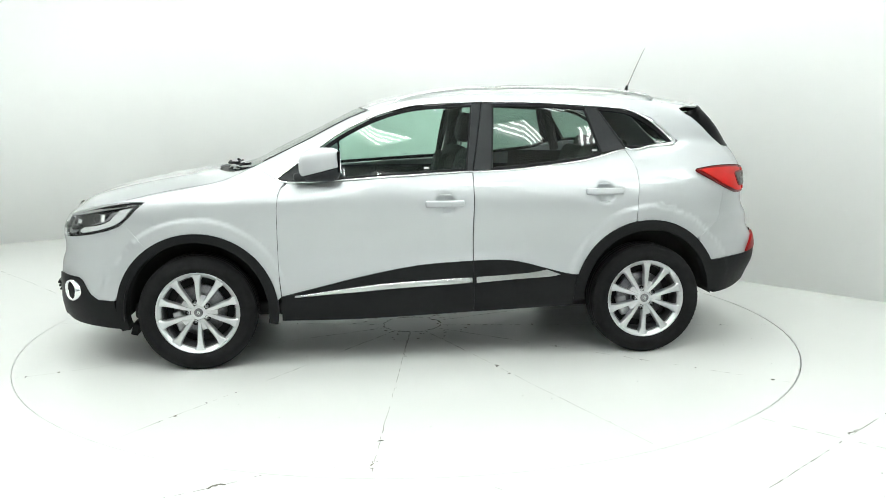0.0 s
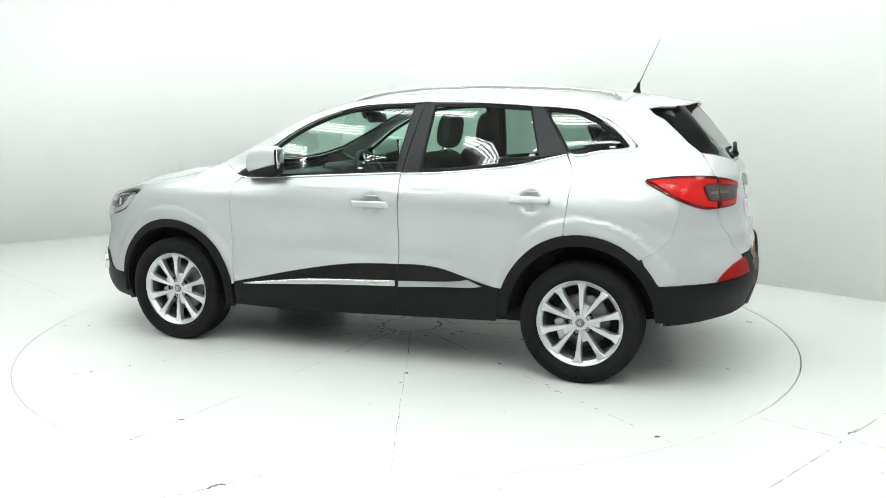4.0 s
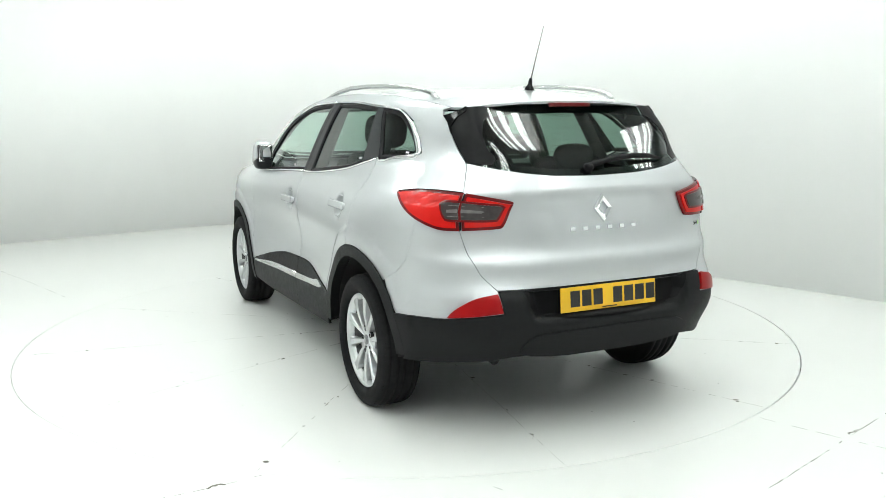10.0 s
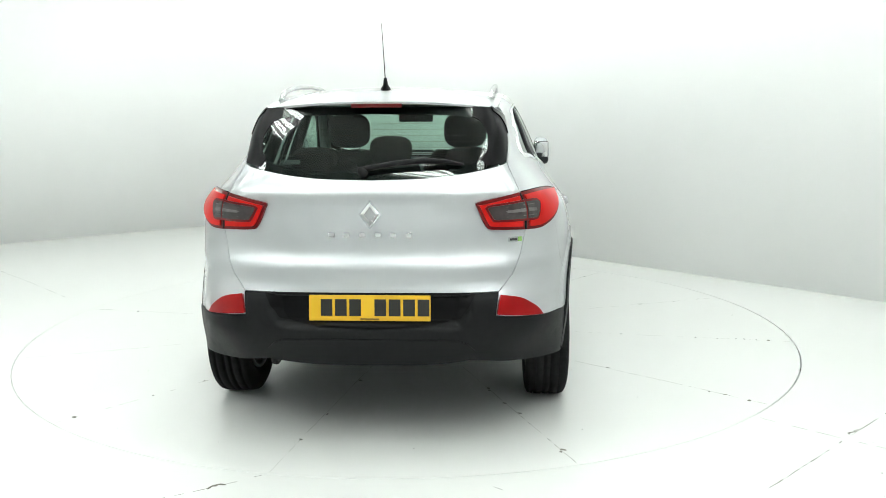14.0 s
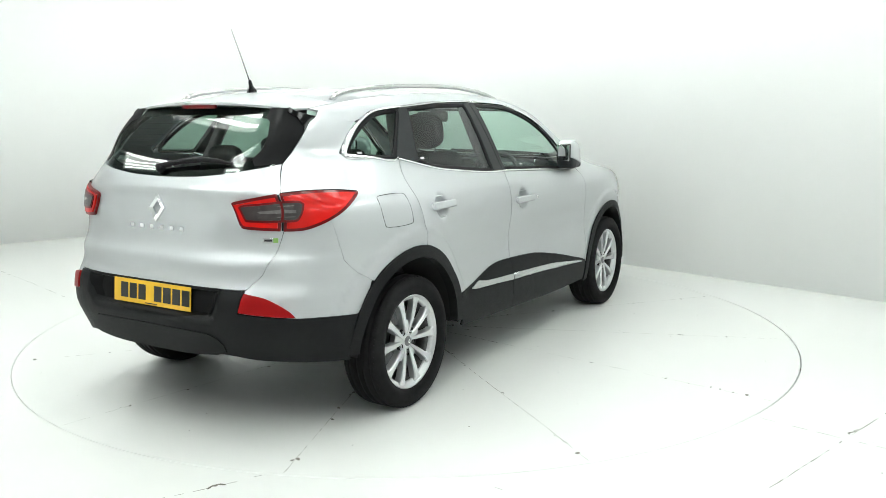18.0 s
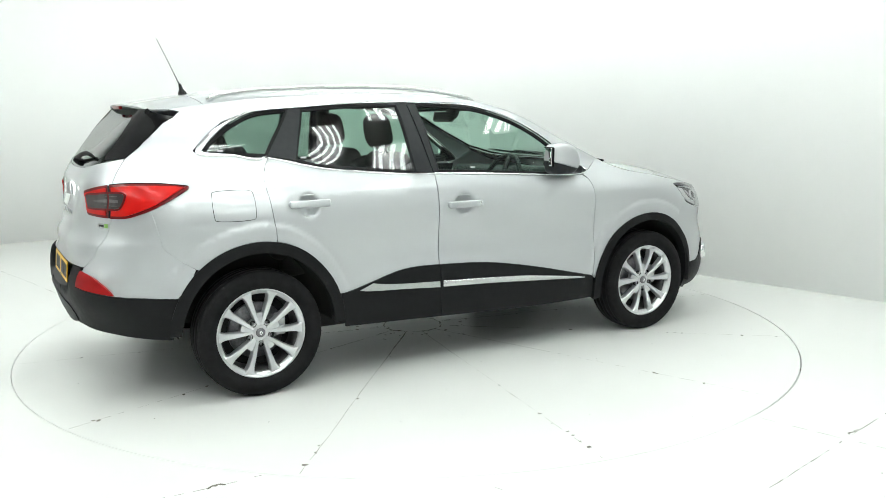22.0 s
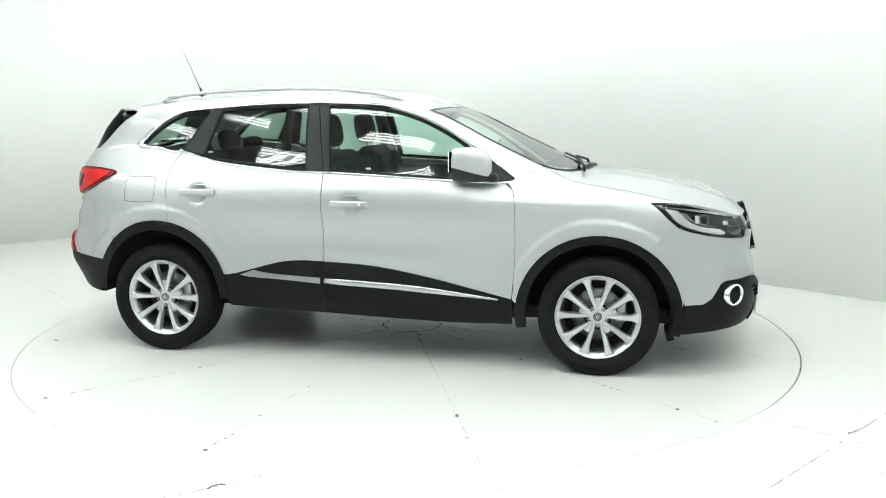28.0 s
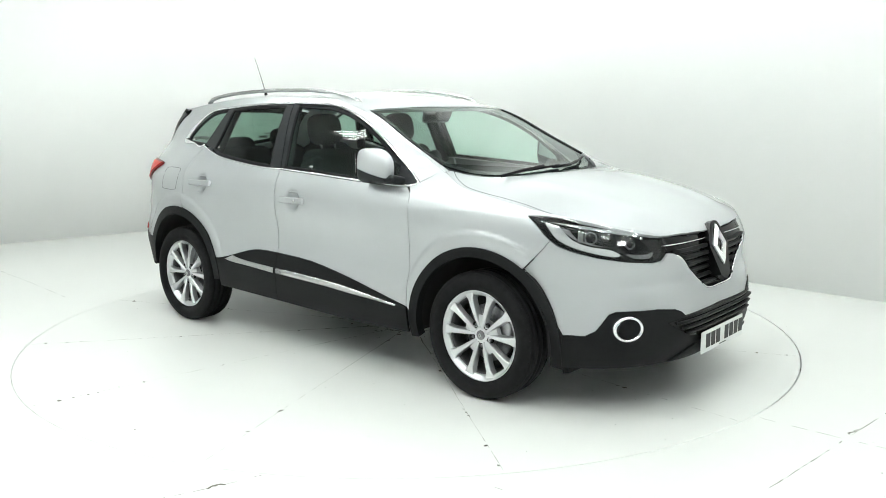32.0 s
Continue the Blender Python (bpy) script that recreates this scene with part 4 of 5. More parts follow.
# wheel arch trims
for cx, rz, ri, riz, a0, a1, nm in ((WF, 0.457, 0.402, 0.408, -14, 190, "front"), (WR, 0.483, 0.398, 0.425, 0, 188, "rear")):
    ring = arch(cx, WZ, 0.457, rz, a0 if cx > 0 else 2, a1 if cx > 0 else 176, 36)
    inner_ring = arch(cx, WZ, ri, riz, (a1 if cx > 0 else 176), (a0 if cx > 0 else 2), 36)
    panel("wheel_arch_trim", xz(ring + inner_ring), PLASTIC, car, off=0.009, thick=0.05, inset=0, res=0.05, label="grained black plastic wheel arch trim")

# bonnet, windscreen and roof
BONNET = [(2.163, 0.0), (2.158, 0.35), (2.145, 0.70), (2.118, 0.94), (2.09, 0.996), (1.9, 1.001), (1.567, 1.001), (1.3, 1.001), (1.16, 1.001), (1.06, 1.001), (1.0, 0.985), (1.005, 0.93), (1.06, 0.85), (1.15, 0.68), (1.235, 0.40), (1.275, 0.0)]
bonnet = panel("bonnet", mirror_top(BONNET), PAINT, car, on="top", both=False, label="silver bonnet")[0]
ribbon("bonnet_gap", soften([(1.008, 0.915), (1.05, 0.945), (1.093, 0.962), (1.17, 0.970), (1.30, 0.958), (1.415, 0.950), (1.55, 0.958), (1.645, 0.985), (1.70, 0.998)], 4, 60)[:33], 0.0035, SEAL, bonnet, on="top", off=0.0, high=0.0006, label="thin shut line of the bonnet")
panel("scuttle", mirror_top([(1.27, 0.0), (1.23, 0.40), (1.145, 0.68), (1.055, 0.85), (1.0, 0.925), (0.965, 0.955), (0.93, 0.955), (0.965, 0.915), (1.06, 0.78), (1.13, 0.60), (1.19, 0.35), (1.215, 0.0)]), PLASTIC, car, on="top", both=False, off=-0.012, label="black plastic scuttle below the windscreen")
panel("windscreen", mirror_top([(1.215, 0.0), (1.19, 0.35), (1.13, 0.60), (1.06, 0.78), (0.965, 0.915), (0.925, 0.950), (0.80, 0.942), (0.55, 0.938), (0.335, 0.925), (0.36, 0.6), (0.375, 0.0)]), GLASS_SCREEN, car, on="top", both=False, off=-0.003, thick=0.006, res=0.03, label="clear laminated windscreen")
panel("windscreen_border", [(0.93, 0.945), (0.80, 0.942), (0.55, 0.938), (0.335, 0.925), (0.345, 0.86), (0.57, 0.895), (0.82, 0.905), (0.92, 0.905)], GLOSS_BLACK, car, on="top", off=-0.006, thick=0.003, inset=0, label="black printed glass border")
panel("windscreen_border", mirror_top([(0.375, 0.0), (0.36, 0.6), (0.335, 0.925), (0.365, 0.90), (0.40, 0.6), (0.42, 0.0)]), GLOSS_BLACK, car, on="top", both=False, off=-0.006, thick=0.003, inset=0, label="black printed glass border")
panel("windscreen_border", mirror_top([(1.212, 0.0), (1.187, 0.35), (1.127, 0.60), (1.057, 0.78), (0.962, 0.913), (0.93, 0.943), (0.915, 0.90), (1.015, 0.75), (1.085, 0.57), (1.145, 0.33), (1.17, 0.0)]), GLOSS_BLACK, car, on="top", both=False, off=-0.006, thick=0.003, inset=0, label="black printed glass border")
panel("windscreen_pillar", [(0.995, 0.955), (0.945, 0.960), (0.80, 0.947), (0.55, 0.943), (0.325, 0.932), (0.29, 0.998), (0.55, 1.0), (0.80, 1.0), (1.0, 1.0)], PAINT, car, on="top", inset=0.0, label="silver windscreen pillar")
panel("roof", mirror_top([(0.37, 0.0), (0.355, 0.6), (0.322, 0.93), (0.29, 0.998), (0.0, 1.0), (-0.5, 1.0), (-1.0, 1.0), (-1.482, 0.998), (-1.497, 0.5), (-1.511, 0.0)]), PAINT, car, on="top", both=False, inset=0.0, label="silver roof")

ribbon("windscreen_seal", [(0.94 - 0.0378 * i, 0.953 - 0.0012 * i) for i in range(17)], 0.016, SEAL, car, on="top", off=-0.001, high=0.005, label="black seal beside the windscreen")

# side windows
WINDOW_F = [(0.795, 1.092), (0.70, 1.170), (0.62, 1.227), (0.50, 1.312), (0.33, 1.400), (0.15, 1.460), (-0.02, 1.487), (-0.292, 1.499), (-0.238, 1.128), (0.17, 1.104), (0.62, 1.080)]
WINDOW_R = [(-0.412, 1.499), (-0.70, 1.496), (-0.985, 1.476), (-1.066, 1.218), (-0.96, 1.184), (-0.755, 1.160), (-0.50, 1.136), (-0.377, 1.130)]
WINDOW_Q = [(-1.058, 1.472), (-1.15, 1.466), (-1.26, 1.447), (-1.367, 1.395), (-1.458, 1.332), (-1.520, 1.272), (-1.505, 1.257), (-1.373, 1.249), (-1.214, 1.243)]
for outline, mat, owners, lab in ((WINDOW_F, GLASS_FRONT, front_doors, "green-tinted front door glass"), (WINDOW_R, GLASS_REAR, rear_doors, "dark-tinted rear door glass"), (WINDOW_Q, GLASS_REAR, quarters, "dark-tinted quarter glass")):
    panes = panel("window", xz(soften(outline, 3, 35)), mat, None, off=-0.012, thick=0.004, inset=-0.004, parents=owners, label=lab)
    ribbon("window_seal", xz(soften(outline, 3, 35)), 0.022, SEAL, None, off=-0.009, high=0.004, closed=True, parents=panes, label="black rubber window seal")
panel("pillar_trim", xz([(-0.290, 1.508), (-0.346, 1.509), (-0.269, 1.118), (-0.236, 1.116)]), PILLAR, None, off=-0.002, parents=front_doors, label="satin black pillar trim")
panel("pillar_trim", xz([(-0.350, 1.509), (-0.412, 1.508), (-0.376, 1.124), (-0.273, 1.118)]), PILLAR, None, off=-0.002, parents=rear_doors, label="satin black pillar trim")
panel("pillar_trim", xz([(-0.984, 1.486), (-1.050, 1.483), (-1.212, 1.236), (-1.064, 1.211)]), PILLAR, None, off=-0.002, parents=rear_doors, label="satin black pillar trim")
panel("mirror_base", xz([(0.855, 1.086), (0.70, 1.19), (0.70, 1.082), (0.80, 1.074)]), PILLAR, None, off=-0.004, parents=front_doors, label="black triangle at the mirror")
ribbon("chrome_surround", xz(dense([(-0.266, 1.114), (0.17, 1.093), (0.62, 1.069), (0.80, 1.066), (0.862, 1.083), (0.70, 1.198), (0.518, 1.325), (0.332, 1.419), (0.12, 1.484), (-0.04, 1.504), (-0.345, 1.514)], 4)), 0.009, CHROME, None, off=0.0, high=0.006, parents=front_doors, label="chrome window surround")
ribbon("chrome_surround", xz(dense([(-0.352, 1.514), (-0.688, 1.509), (-1.038, 1.485), (-1.05, 1.484)], 4)), 0.009, CHROME, None, off=0.0, high=0.006, parents=rear_doors, label="chrome window surround")
ribbon("chrome_surround", xz(dense(BELT_R, 4)), 0.009, CHROME, None, off=0.002, high=0.006, parents=rear_doors, label="chrome window surround")
ribbon("chrome_surround", xz(dense([(-1.055, 1.484), (-1.18, 1.474), (-1.27, 1.459), (-1.390, 1.406), (-1.482, 1.340), (-1.548, 1.272), (-1.528, 1.253), (-1.38, 1.242), (-1.214, 1.235)], 4)), 0.022, CHROME, None, off=0.0, high=0.008, parents=quarters,
       widths=[0.009 + 0.021 * smooth(8, 18, i) * (1 - smooth(24, 30, i)) for i in range(33)], label="wide chrome window surround")


# ---- wheels ----
def spoke_bm(a0, a1, r0, r1, w0, w1, h0, h1, depth, spread=0.0):
    """Tapered wheel spoke with bevelled edges that spreads where it meets the rim."""
    bm = bmesh.new()
    p0, p1 = Vector((r0 * math.cos(a0), r0 * math.sin(a0))), Vector((r1 * math.cos(a1), r1 * math.sin(a1)))
    d = (p1 - p0).normalized()
    n = Vector((-d.y, d.x))
    rows = []
    for k in range(11):
        t = k / 10
        p, w, h = p0.lerp(p1, t), w0 + (w1 - w0) * t + spread * max(0.0, (t - 0.78) / 0.22) ** 2, h0 + (h1 - h0) * t + 0.006 * math.sin(math.pi * t)
        rows.append([bm.verts.new((p.x + n.x * e * w / 2, p.y + n.y * e * w / 2, h - q)) for e, q in ((-1.22, depth), (-1.0, 0.005), (-0.74, 0.0), (0.74, 0.0), (1.0, 0.005), (1.22, depth))])
    for a, b in zip(rows, rows[1:]):
        for i in range(6):
            j = (i + 1) % 6
            bm.faces.new((a[i], a[j], b[j], b[i]))
    bm.faces.new(rows[0][::-1])
    bm.faces.new(rows[-1])
    bmesh.ops.recalc_face_normals(bm, faces=bm.faces[:])
    return bm


def build_wheel():
    rim = lathe_bm([(0.208, 0.050), (0.210, 0.063), (0.218, 0.068), (0.226, 0.074), (0.231, 0.083), (0.237, 0.083), (0.239, 0.074), (0.230, 0.058), (0.214, 0.040), (0.208, 0.050)], 72)
    wheel = part("wheel", rim, ALLOY, car, "silver ten-spoke alloy wheel")
    part("barrel", lathe_bm([(0.196, -0.09), (0.212, -0.095), (0.214, -0.085), (0.198, -0.06), (0.196, 0.0), (0.200, 0.03), (0.209, 0.052), (0.218, 0.052), (0.214, 0.0), (0.210, -0.05), (0.206, -0.09), (0.196, -0.09)], 56), BARREL, wheel, "wheel barrel coloured dark for the shade behind the spokes")
    tyre = lathe_bm([(0.222, 0.060), (0.234, 0.078), (0.239, 0.088), (0.246, 0.096), (0.252, 0.0985), (0.256, 0.1025), (0.274, 0.1065), (0.292, 0.106), (0.296, 0.1035), (0.308, 0.100), (0.318, 0.095), (0.326, 0.087), (0.330, 0.077),
                     (0.3325, 0.066), (0.325, 0.064), (0.325, 0.056), (0.3335, 0.054), (0.334, 0.024), (0.326, 0.022), (0.326, 0.012), (0.3345, 0.010), (0.3345, -0.010), (0.326, -0.012), (0.326, -0.022),
                     (0.334, -0.024), (0.3335, -0.054), (0.325, -0.056), (0.325, -0.064), (0.3325, -0.066), (0.330, -0.077), (0.326, -0.087), (0.308, -0.100), (0.27, -0.1065), (0.240, -0.101), (0.214, -0.085)], 96)
    part("tyre", tyre, RUBBER, wheel, "black road tyre")
    lugs = bmesh.new()
    for k in range(72):
        a = 6.283185 * k / 72
        for e in (-1, 1):
            add_bm(lugs, box_bm(0.010, 0.0045, 0.026, pose(0.3175 * math.cos(a), 0.3175 * math.sin(a), e * 0.079, 0, 0, math.degrees(a)) @ pose(0, 0, 0, 0, e * 28, 0)))
    tagged(part("tread", lugs, RUBBER, wheel, "fine tread blocks", False), kind="stuff")
    for k in range(5):
        mid = radians(90 - 72 * k)
        for e in (-1, 1):
            part("spoke", spoke_bm(mid + e * 0.22, mid + e * 0.312, 0.040, 0.222, 0.017, 0.036, 0.060, 0.074, 0.036, 0.030), ALLOY, wheel, "", False)
        part("spoke_web", spoke_bm(mid, mid, 0.030, 0.106, 0.020, 0.038, 0.055, 0.055, 0.03), ALLOY, wheel, "", False)
    part("hub", lathe_bm([(0.070, 0.0), (0.069, 0.040), (0.063, 0.050), (0.048, 0.054), (0.034, 0.060), (0.027, 0.060), (0, 0.058)], 48), ALLOY, wheel)
    cap = part("hub_cap", lathe_bm([(0.025, 0.055), (0.025, 0.064), (0.022, 0.067), (0, 0.068)], 32), STEEL, wheel, "grey centre cap")
    bm = lathe_bm([(0.013, 0.067), (0.013, 0.070), (0.007, 0.070), (0.007, 0.067)], 4)
    bm.transform(Matrix.Diagonal((0.75, 1.0, 1.0, 1)))
    part("cap_emblem", bm, CHROME, cap, "small chrome diamond", False)
    for k in range(5):
        a = radians(90 - 36 - 72 * k)
        m = pose(0.060 * math.cos(a), 0.060 * math.sin(a), 0.0)
        # black cup standing proud of the hub paints the shade of a nut hole
        part("nut_recess", lathe_bm([(0.0165, 0.045), (0.0165, 0.0600), (0.0150, 0.0605), (0.0140, 0.0510), (0, 0.0510)], 16, m), LINER, wheel, "wheel nut recess coloured black for the shade in it")
        part("wheel_nut", lathe_bm([(0.0075, 0.045), (0.0075, 0.0545), (0.005, 0.0555), (0, 0.0555)], 6, m), STEEL, wheel, "", False)
    part("brake_disc", lathe_bm([(0.062, -0.012), (0.148, -0.012), (0.150, -0.016), (0.150, -0.034), (0.062, -0.034)], 48), STEEL, wheel, "worn steel brake disc")
    part("brake_caliper", box_bm(0.06, 0.12, 0.07, pose(0.125, 0.02, -0.02), 0.012), LAMP_GREY, wheel, "grey brake caliper")
    # two black discs added to darken the openings, in place of shade
    part("dark_backing", lathe_bm([(0.195, -0.045), (0.150, -0.040), (0.06, -0.040)], 40), LINER, wheel, "black disc added for the shade inside the wheel")
    part("wheel_back", lathe_bm([(0.176, -0.088), (0.05, -0.088), (0, -0.088)], 40), LINER, wheel)
    return wheel


wheel = build_wheel()
wheel.matrix_basis = pose(1.323, 0.803, 0.331, -90, 0, 0) @ pose(0, 0, 0, 0, 0, 18)
for x, y, rx, spin in ((-1.323, 0.798, -90, 16), (1.323, -0.803, 90, 0), (-1.323, -0.798, 90, 0)):
    copy_thing(wheel, pose(x, y, 0.331, rx, 0, 0) @ pose(0, 0, 0, 0, 0, spin))

# wheel wells and dark inner shell
for cx in (WF, WR):
    bm = bmesh.new()
    pts = arch(cx, WZ, 0.415, 0.435, -6 if cx > 0 else 1, 186 if cx > 0 else 178, 26)
    rows = [[bm.verts.new((x, y, z)) for y in (0.52, 0.70, 0.872 if cx > 0 else 0.862)] for x, z in pts]
    for a, b in zip(rows, rows[1:]):
        for k in range(2):
            bm.faces.new((a[k], a[k + 1], b[k + 1], b[k]))
    bm.faces.new([r[0] for r in rows])
    both_sides("wheel_well", bm, LINER, car, "dark wheel well liner")


def liner(name, s0, s1, z0, z1, off, mat, label, both=True, n=16, m=6):
    bm = bmesh.new()
    rows = []
    for i in range(n + 1):
        s = s0 + (s1 - s0) * i / n
        rows.append([bm.verts.new(side(s, z0 + (z1 - z0) * k / m) + facing(side, s, z0 + (z1 - z0) * k / m) * off) for k in range(m + 1)])
    for a, b in zip(rows, rows[1:]):
        for k in range(m):
            bm.faces.new((a[k], a[k + 1], b[k + 1], b[k]))
    bmesh.ops.recalc_face_normals(bm, faces=bm.faces[:])
    return both_sides(name, bm, mat, car, label) if both else [part(name, bm, mat, car, label)]


liner("inner_panel", -0.84, 0.84, 0.32, 1.075, 0.045, CABIN, "dark door inner panel")
liner("inner_panel", 0.80, 1.70, 0.80, 0.96, 0.05, LINER, "dark inner wing")
liner("inner_panel", -1.72, -0.80, 0.84, 1.18, 0.05, CABIN, "dark boot side trim")
liner("inner_bumper", 1.80, 2 * S_NOSE - 1.80, 0.24, 0.86, 0.05, LINER, "dark inner bumper", False, 40)
liner("inner_bumper", -1.80, 2 * S_TAIL + 1.80, 0.47, 1.06, 0.05, LINER, "dark boot inner panel", False, 40)
part("underbody", box_bm(3.2, 1.2, 0.09, pose(0.14, 0, 0.285), 0.02), LINER, car, "dark underbody")
part("underbody", box_bm(1.62, 1.40, 0.05, pose(0.0, 0, 0.295), 0.02), LINER, car, "dark underbody")
part("exhaust", tube_bm([(-1.6, 0.45, 0.30), (-1.88, 0.47, 0.345), (-1.95, 0.47, 0.338)], 0.022, 12), LINER, car, "short dull exhaust pipe")
both_sides("front_flap", box_bm(0.04, 0.14, 0.07, pose(1.72, 0.62, 0.20, 0, -15, 0), 0.004), PLASTIC, car, "black air deflector in front of the wheel")
bm = box_bm(0.30, 1.30, 0.14, pose(0.86, 0, 0.98), 0.05, 4)
add_bm(bm, box_bm(0.22, 1.40, 0.30, pose(0.78, 0, 0.82), 0.05, 4))
part("dashboard", bm, CABIN, car, "dark soft-touch dashboard")
part("instrument_hood", box_bm(0.18, 0.36, 0.10, pose(0.74, -0.36, 1.04), 0.04, 4), CABIN, car, "dark instrument hood")
part("boot_floor", box_bm(0.85, 1.1, 0.05, pose(-1.58, 0, 0.72), 0.01), CABIN, car)
part("parcel_shelf", box_bm(0.62, 1.06, 0.03, pose(-1.58, 0, 1.10), 0.01), CABIN, car, "black parcel shelf")
panel("headlining", mirror_top([(0.30, 0.0), (0.28, 0.92), (-0.5, 0.96), (-1.4, 0.96), (-1.42, 0.0)]), PALE_TRIM, car, on="top", both=False, off=-0.035, thick=0, inset=0, label="grey headlining")


def pad(sx, sy, sz, m, bevel=None):
    return box_bm(sx, sy, sz, m, bevel or min(sx, sy, sz) * 0.42, 5)


def cushion(sx, sy, sz, m, e=3.2):
    """Soft rounded pad of the given size."""
    bm = bmesh.new()
    bmesh.ops.create_uvsphere(bm, u_segments=24, v_segments=16, radius=1)
    for v in bm.verts:
        k = (abs(v.co.x) ** e + abs(v.co.y) ** e + abs(v.co.z) ** e) ** (-1 / e) / 2
        v.co = (v.co.x * k * sx, v.co.y * k * sy, v.co.z * k * sz)
    bm.transform(m)
    return bm


def seat(y):
    """A front seat, built in the car."""
    s = part("front_seat", pad(0.52, 0.50, 0.18, pose(0.05, y, 0.66, 0, -8, 0)), CLOTH, car, "charcoal cloth front seat")
    bm = pad(0.15, 0.46, 0.62, pose(-0.26, y, 0.92, 0, -16, 0), 0.073)
    for e in (-1, 1):
        add_bm(bm, pad(0.17, 0.10, 0.50, pose(-0.22, y + e * 0.215, 0.92, 0, -16, 0)))
    part("backrest", bm, CLOTH, s)
    part("headrest", cushion(0.11, 0.26, 0.21, pose(-0.39, y, 1.342, 0, -10, 0)), CLOTH, s, "padded headrest")
    for e in (-1, 1):
        part("headrest_post", tube_bm([(-0.335, y + e * 0.06, 1.15), (-0.38, y + e * 0.06, 1.30)], 0.007, 8), STEEL, s)
    return s


seat(0.36)
seat(-0.36)
bench = part("rear_seat", pad(0.50, 1.24, 0.18, pose(-0.85, 0, 0.66, 0, -6, 0), 0.06), CLOTH, car, "charcoal cloth rear bench")
for y, w in ((0.40, 0.44), (0.0, 0.30), (-0.40, 0.44)):
    part("backrest", pad(0.14, w, 0.58, pose(-1.16, y, 0.93, 0, -18, 0)), CLOTH, bench)
    part("headrest", cushion(0.09, 0.22 if y == 0 else 0.24, 0.15, pose(-1.27, y, 1.262 if y == 0 else 1.205, 0, -12, 0)), CLOTH, bench, "padded headrest")
ring = [(0.185 * math.cos(6.283185 * i / 36), 0.185 * math.sin(6.283185 * i / 36), 0) for i in range(37)]
bm = tube_bm(ring, 0.016, 8)
add_bm(bm, pad(0.14, 0.16, 0.05, pose(0, 0, -0.01)))
for a in (0, 180, 270):
    add_bm(bm, box_bm(0.13, 0.04, 0.02, pose(0.11 * math.cos(radians(a)), 0.11 * math.sin(radians(a)), 0, 0, 0, a), 0.006))
bm.transform(pose(0.50, -0.36, 1.00, 0, -64, 0))
part("steering_wheel", bm, CABIN, car, "black steering wheel on the right-hand side")
part("interior_mirror", pad(0.04, 0.24, 0.07, pose(0.28, 0.0, 1.42, 0, 12, 0)), CABIN, car, "black interior mirror")
part("interior_mirror_mount", pad(0.05, 0.12, 0.07, pose(0.345, 0.0, 1.44, 0, 30, 0)), CABIN, car, "black sensor housing at the mirror")
for x0, x1, z0, z1, y0, y1, nm in ((-0.30, -0.36, 1.08, 1.50, 0.79, 0.61, "centre_pillar_lining"), (-1.14, -1.04, 1.17, 1.48, 0.72, 0.58, "rear_pillar_lining")):
    both_sides(nm, tube_bm([(x0, y0 - 0.02, z0), ((x0 + x1) / 2, (y0 + y1) / 2 - 0.01, (z0 + z1) / 2), (x1, y1, z1)], 0.035, 8), CABIN, car, "grey pillar lining")

# ---- outer fittings ----
def mirror_shell(upper):
    """Rounded wedge housing, cut by the sloping line between its silver cap and its black base."""
    bm = bmesh.new()
    bmesh.ops.create_uvsphere(bm, u_segments=48, v_segments=32, radius=1)
    for v in bm.verts:
        x, y, z = v.co
        e = 4.5 if x < 0 else 3.2
        k = (abs(x) ** e + abs(y) ** e + abs(z) ** e) ** (-1 / e)
        x, y, z = x * k, y * k, z * k
        fore = max(0, x)
        v.co = (0.612 + 0.118 * x, 0.884 + 0.058 * y * (1 - 0.25 * fore) * (1 - 0.14 * z), 1.170 + 0.094 * z * (1 - 0.20 * fore ** 2) - 0.010 * fore)
    n = Vector((0.25, 0, 1)).normalized()
    bmesh.ops.bisect_plane(bm, geom=bm.verts[:] + bm.edges[:] + bm.faces[:], plane_co=(0.612, 0, 1.130), plane_no=n, clear_inner=upper, clear_outer=not upper)
    edge = [e for e in bm.edges if len(e.link_faces) == 1]
    bmesh.ops.holes_fill(bm, edges=edge)
    if not upper:
        for v in bm.verts:
            v.co = (v.co.x * 0.99 + 0.006, 0.888 + (v.co.y - 0.888) * 0.92, v.co.z - 0.003)
    return bm


mirrors = both_sides("door_mirror", mirror_shell(True), PAINT, car, "silver door mirror with a black base")
both_sides("mirror_base_shell", mirror_shell(False), PILLAR, None, "black lower mirror shell", parents=mirrors)
both_sides("mirror_foot", pad(0.16, 0.12, 0.05, pose(0.68, 0.850, 1.098, 10, 6, 0)), PILLAR, None, "black mirror foot", parents=mirrors)
both_sides("mirror_rim", pad(0.020, 0.100, 0.118, pose(0.508, 0.884, 1.183, 0, 0, 4), 0.009), GLOSS_BLACK, None, "black glass rim", parents=mirrors)
both_sides("mirror_glass", pad(0.006, 0.092, 0.108, pose(0.4985, 0.884, 1.183, 0, 0, 4), 0.003), CHROME, None, "mirror glass", parents=mirrors)


